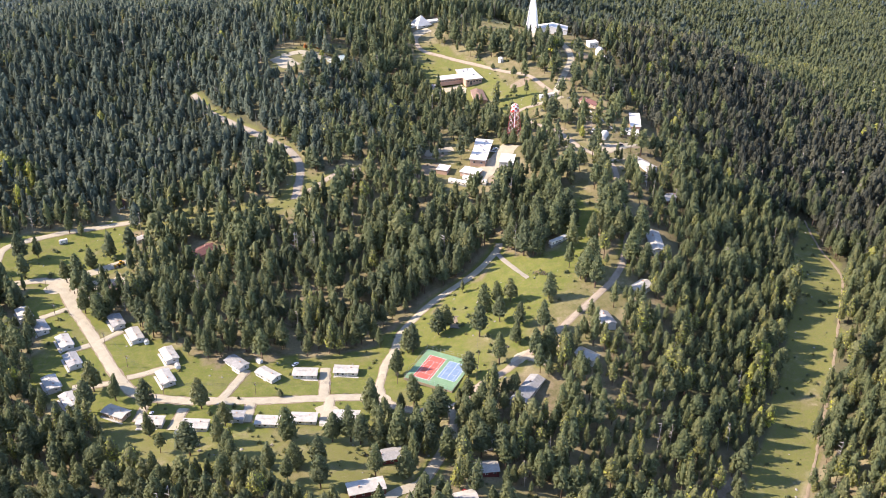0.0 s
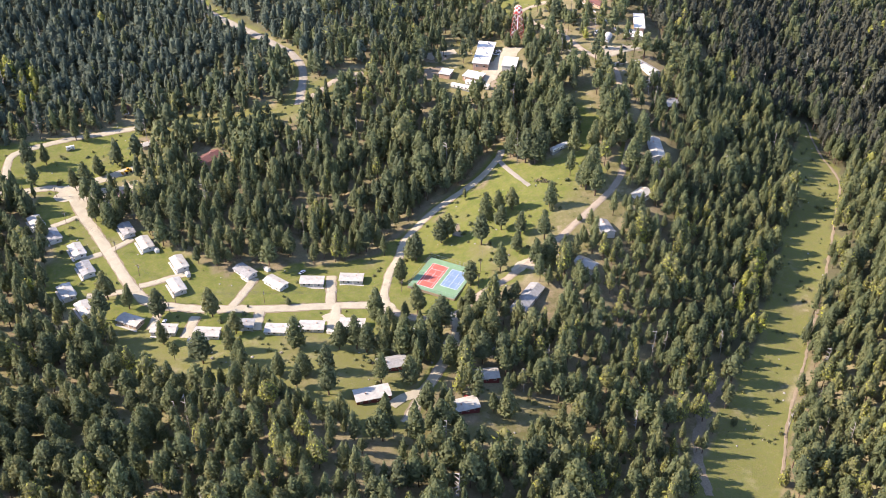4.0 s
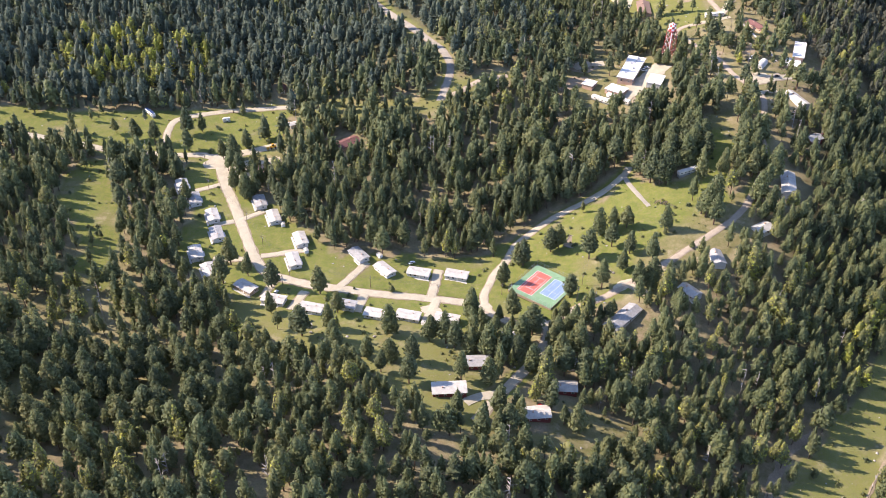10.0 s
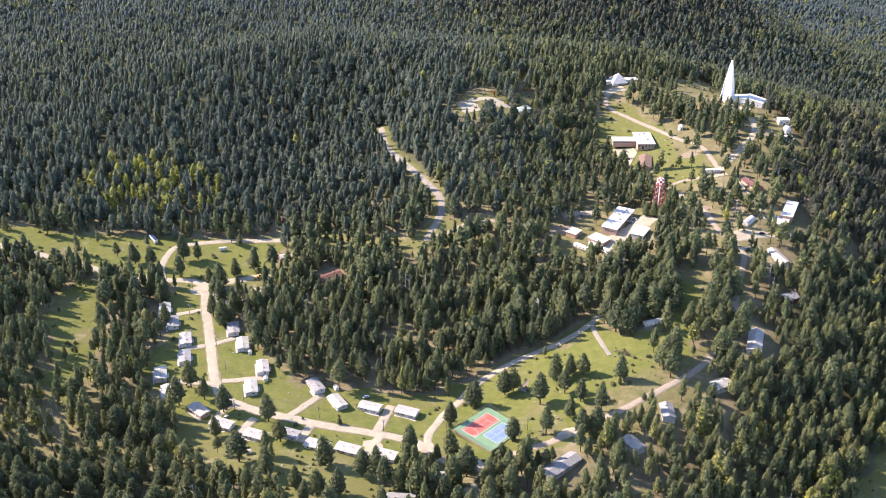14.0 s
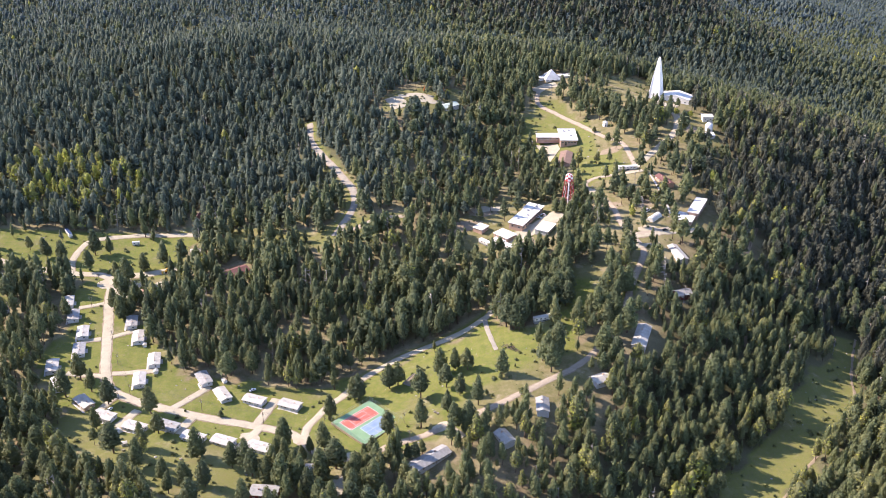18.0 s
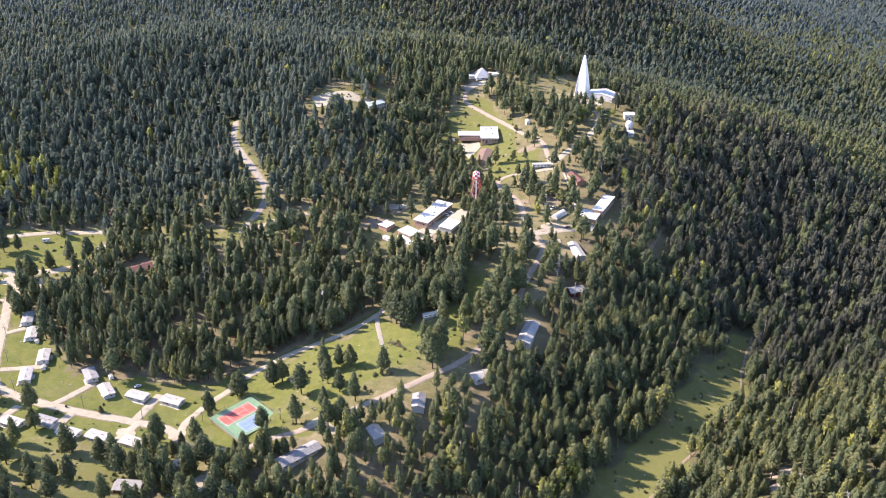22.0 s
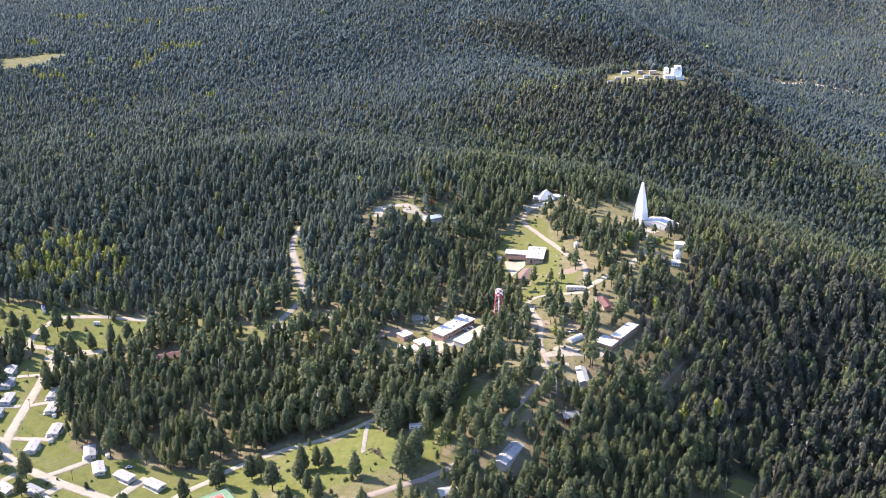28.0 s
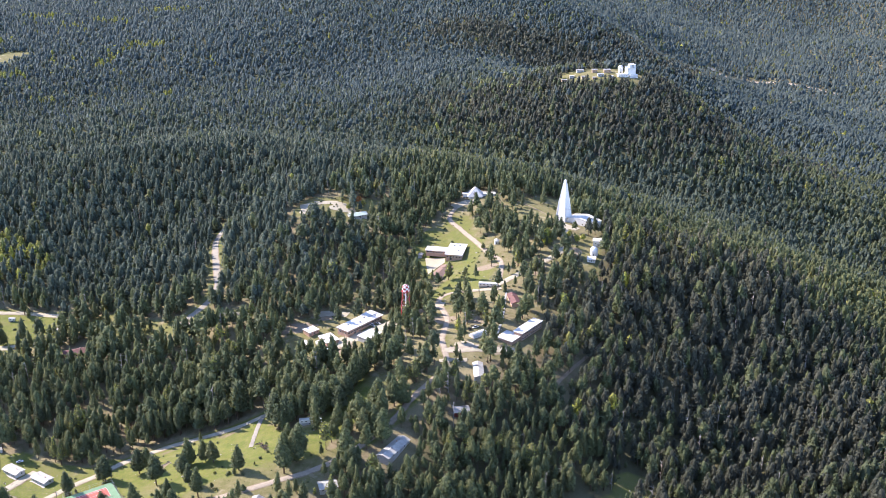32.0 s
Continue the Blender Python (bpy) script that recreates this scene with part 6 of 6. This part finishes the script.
for x, y, high in ((331, 913, 9), (323, 925, 8), (337, 921, 7), (96, 984, 8), (84, 968, 7), (362, 900, 6), (372, 880, 7)):
    lone_tree(x, y, high, 10 + int(x) % 2, rng.uniform(0, 360), 1.2)
DARK_EDGE += [(40, 521, 19), (60, 531, 18)]
DARK_EDGE += [(20, 426, 18), (28, 417, 19), (46, 425, 20), (45, 413, 21), (55, 409, 22), (3, 431, 23), (-6, 435, 18), (64, 416, 19), (46, 438, 20), (34, 413, 21), (56, 431, 22), (14, 430, 23)]
for x, y, high in DARK_EDGE:
    lone_tree(x, y, high * 1.18, int(abs(x)) % 10, rng.uniform(0, 360), 1.1)
for x, y, high in ((193, 737, 17), (203, 733, 19), (209, 741, 15), (188, 741, 14)):
    lone_tree(x, y, high, int(x) % 10, rng.uniform(0, 360), 1.1)

NEAR_KINDS = tree_kinds(22, 21, 250, True, (6, 3), 0.92, (0.62, 1.0), 0.74, (0.12, 0.36), 0.56)
NEAR_KINDS += tree_kinds(10, 29, 250, True, (6, 3), 1.08, (0.45, 0.65), 0.74, (0.26, 0.46), 0.54)
MID_KINDS = tree_kinds(18, 22, 64, True, (5, 3), 1.16, (0.5, 0.85), grain=0.92)
HILL_KINDS = tree_kinds(18, 27, 130, True, (6, 3), 1.0, (0.7, 1.1), 0.76, (0.15, 0.38), 0.84) + tree_kinds(10, 30, 130, True, (6, 3), 1.2, (0.5, 0.7), 0.76, (0.25, 0.45), 0.8)
FAR_KINDS = tree_kinds(14, 23, 13, False, (5, 2), 1.36, (0.65, 0.95), 0.9, (0.05, 0.2), 1.6)
DISTANT_KINDS = tree_kinds(14, 28, 5, False, (4, 2), 1.8, (0.55, 0.8), 0.95, (0.02, 0.15), 1.9)
RIM_KINDS = tree_kinds(10, 24, 2, False, (5, 1), 2.2, (0.5, 0.7), 1.1, (0.0, 0.1), 1.8)
ROUND_KINDS = tree_kinds(6, 25, 110, True, (6, 3), 1.25, (0.3, 0.42), 0.78, (0.08, 0.16), 0.8)
SNAG_KINDS = snag_kinds(5, 26)

# ---- two small trees in autumn red beside the forest lot ----
RUST = plain("rust_red_leaves", (0.34, 0.085, 0.03), (0.40, 0.20, 0.04), 0.7, 0.7)
vs, ts, cs = crown(rng, 7.0, 2.4, 300, 0.12, 0.05, (7, 4), 0.42, 0.78, 0.7)
for x, y, grow in ((86, 991, 1.3), (90, 993, 1.0), (72, 990, 0.7)):
    e = root("maple_tree", x, y, 30 * grow, "small maple in rust-red autumn leaf", "tree", "maples beside the lot")
    for name, me in (("crown", mesh_of("crown", vs * grow, ts, [RUST])), ("trunk", mesh_of("trunk", *stem(4.0, 0.14, 6), [BARK]))):
        o = new(name, me)
        o.parent = e


# ---- shrubs and stones of the open ground ----
def open_spots(count, area, seed, least, clump):
    """Places on open ground, in loose groups, off the ways and buildings."""
    r2 = np.random.default_rng(seed)
    x, y = r2.uniform(area[0], area[1], count), r2.uniform(area[2], area[3], count)
    bare, dry = open_share(x, y)
    ok = (bare > least) & (bare < 0.995 + 9 * dry) & (rolling(x, y, clump, seed) * r2.random(count) > 0.26)
    for width, kind, line in WAYS.values():
        ok &= off_line(line, x, y) > width / 2 + 1.2
    for px, py, r in PADS:
        ok &= np.hypot(x - px, y - py) > min(r, 9)
    ok &= np.hypot(x - COURT[0], y - COURT[1]) > 22
    return x[ok], y[ok]


x, y = open_spots(15000, (-330, 430, 330, 1080), 61, 0.25, 45)
r3 = np.random.default_rng(62)
BUSH_KINDS = []
for _ in range(8):
    vs, ts, cs = crown(r3, 1.0, 0.62, 26, 0.0, 0.1, (5, 2), 0.4, 0.8)
    BUSH_KINDS.append((vs, ts, np.zeros(len(ts), int), cs))
size = r3.uniform(0.35, 1.0, len(x)) ** 3 * 2.4 + 0.25
V, T, M, C = stand(x, y, size, size * r3.uniform(0.8, 1.5, len(x)), r3.uniform(0.3, 0.86, len(x)), BUSH_KINDS, r3.integers(0, 8, len(x)), 63)
tagged(new("shrubs", mesh_of("shrubs", V, T, [NEEDLES], M, C)), "low olive and straw-coloured shrubs in the dry grass", "shrubs", kind="stuff")

x, y = open_spots(2600, (-330, 430, 330, 1080), 65, 0.3, 25)
STONE_KINDS = []
for _ in range(6):
    n = 7
    vs = np.array([(np.cos(a) * f, np.sin(a) * f, z) for z, w in ((-0.3, 1.0), (0.35, 0.8)) for a, f in zip(np.arange(n) * 2 * np.pi / n, r3.uniform(0.7, 1.2, n) * w)] + [(0, 0, 0.55)])
    ts = np.array([q for k in range(n) for q in ((k, (k + 1) % n, n + (k + 1) % n), (k, n + (k + 1) % n, n + k), (n + k, n + (k + 1) % n, 2 * n))])
    STONE_KINDS.append((vs, ts, np.zeros(len(ts), int), np.zeros(len(vs))))
size = r3.uniform(0.25, 0.8, len(x))
V, T, M, C = stand(x, y, size, size * r3.uniform(0.8, 1.6, len(x)), np.zeros(len(x)), STONE_KINDS, r3.integers(0, 6, len(x)), 66)
tagged(new("stones", mesh_of("stones", V, T, [STONE], M, None)), "pale stones scattered over the open ground", "stones", kind="stuff")

for name, area, step, kinds, label, tall in (
    ("near_pine_wood", (-420, 700, 250, 640), 6.35, NEAR_KINDS, "pine wood of olive-green ponderosas with grey snags", (14, 26)),
    ("middle_pine_wood", (-620, 960, 640, 1150), 7.1, MID_KINDS, "pine wood covering the ridge and its slopes", (14, 25)),
    ("home_pine_wood", (-420, 700, -320, 250), 10.5, RIM_KINDS, "pine wood on the slope before the settlement", (13, 21)),
    ("far_pine_wood", (-1050, 1720, 1150, 1800), 8.4, FAR_KINDS, "distant pine forest on the hills behind the tower", (11.5, 18.5)),
    ("distant_pine_wood", (-1750, 1720, 1800, 2700), 9.2, DISTANT_KINDS, "remote pine forest on rolling hills", (10.5, 17.5)),
    ("rim_pine_wood", (-3100, 2400, 2700, 4900), 13.5, RIM_KINDS, "remote pine forest towards the horizon", (12, 20)),
):
    x, y = scatter(*area, step, len(name))
    x, y = thinned(x, y, len(name) + 1)
    if name == "near_pine_wood":
        # the trees that stand apart, round the houses and courts, are things of their own
        apart, _ = open_share(x, y)
        apart = np.nonzero((apart > 0.18) & (y > 350) & (x < 330))[0][:200]
        for i in apart:
            lone_tree(x[i], y[i], rng.uniform(15, 26), int(rng.integers(0, 10)), rng.uniform(0, 360), rng.uniform(0.9, 1.25))
        x, y = np.delete(x, apart), np.delete(y, apart)
    if name == "middle_pine_wood":
        hill = (x > 40) & (x < 460) & (y < 1010)
        woods("hill_pine_wood", x[hill], y[hill], HILL_KINDS, ROUND_KINDS, SNAG_KINDS, 91, "pines standing among the houses of the hill", (13, 25))
        x, y = x[~hill], y[~hill]
    woods(name, x, y, kinds, ROUND_KINDS, SNAG_KINDS, len(name) + 2, label, tall)
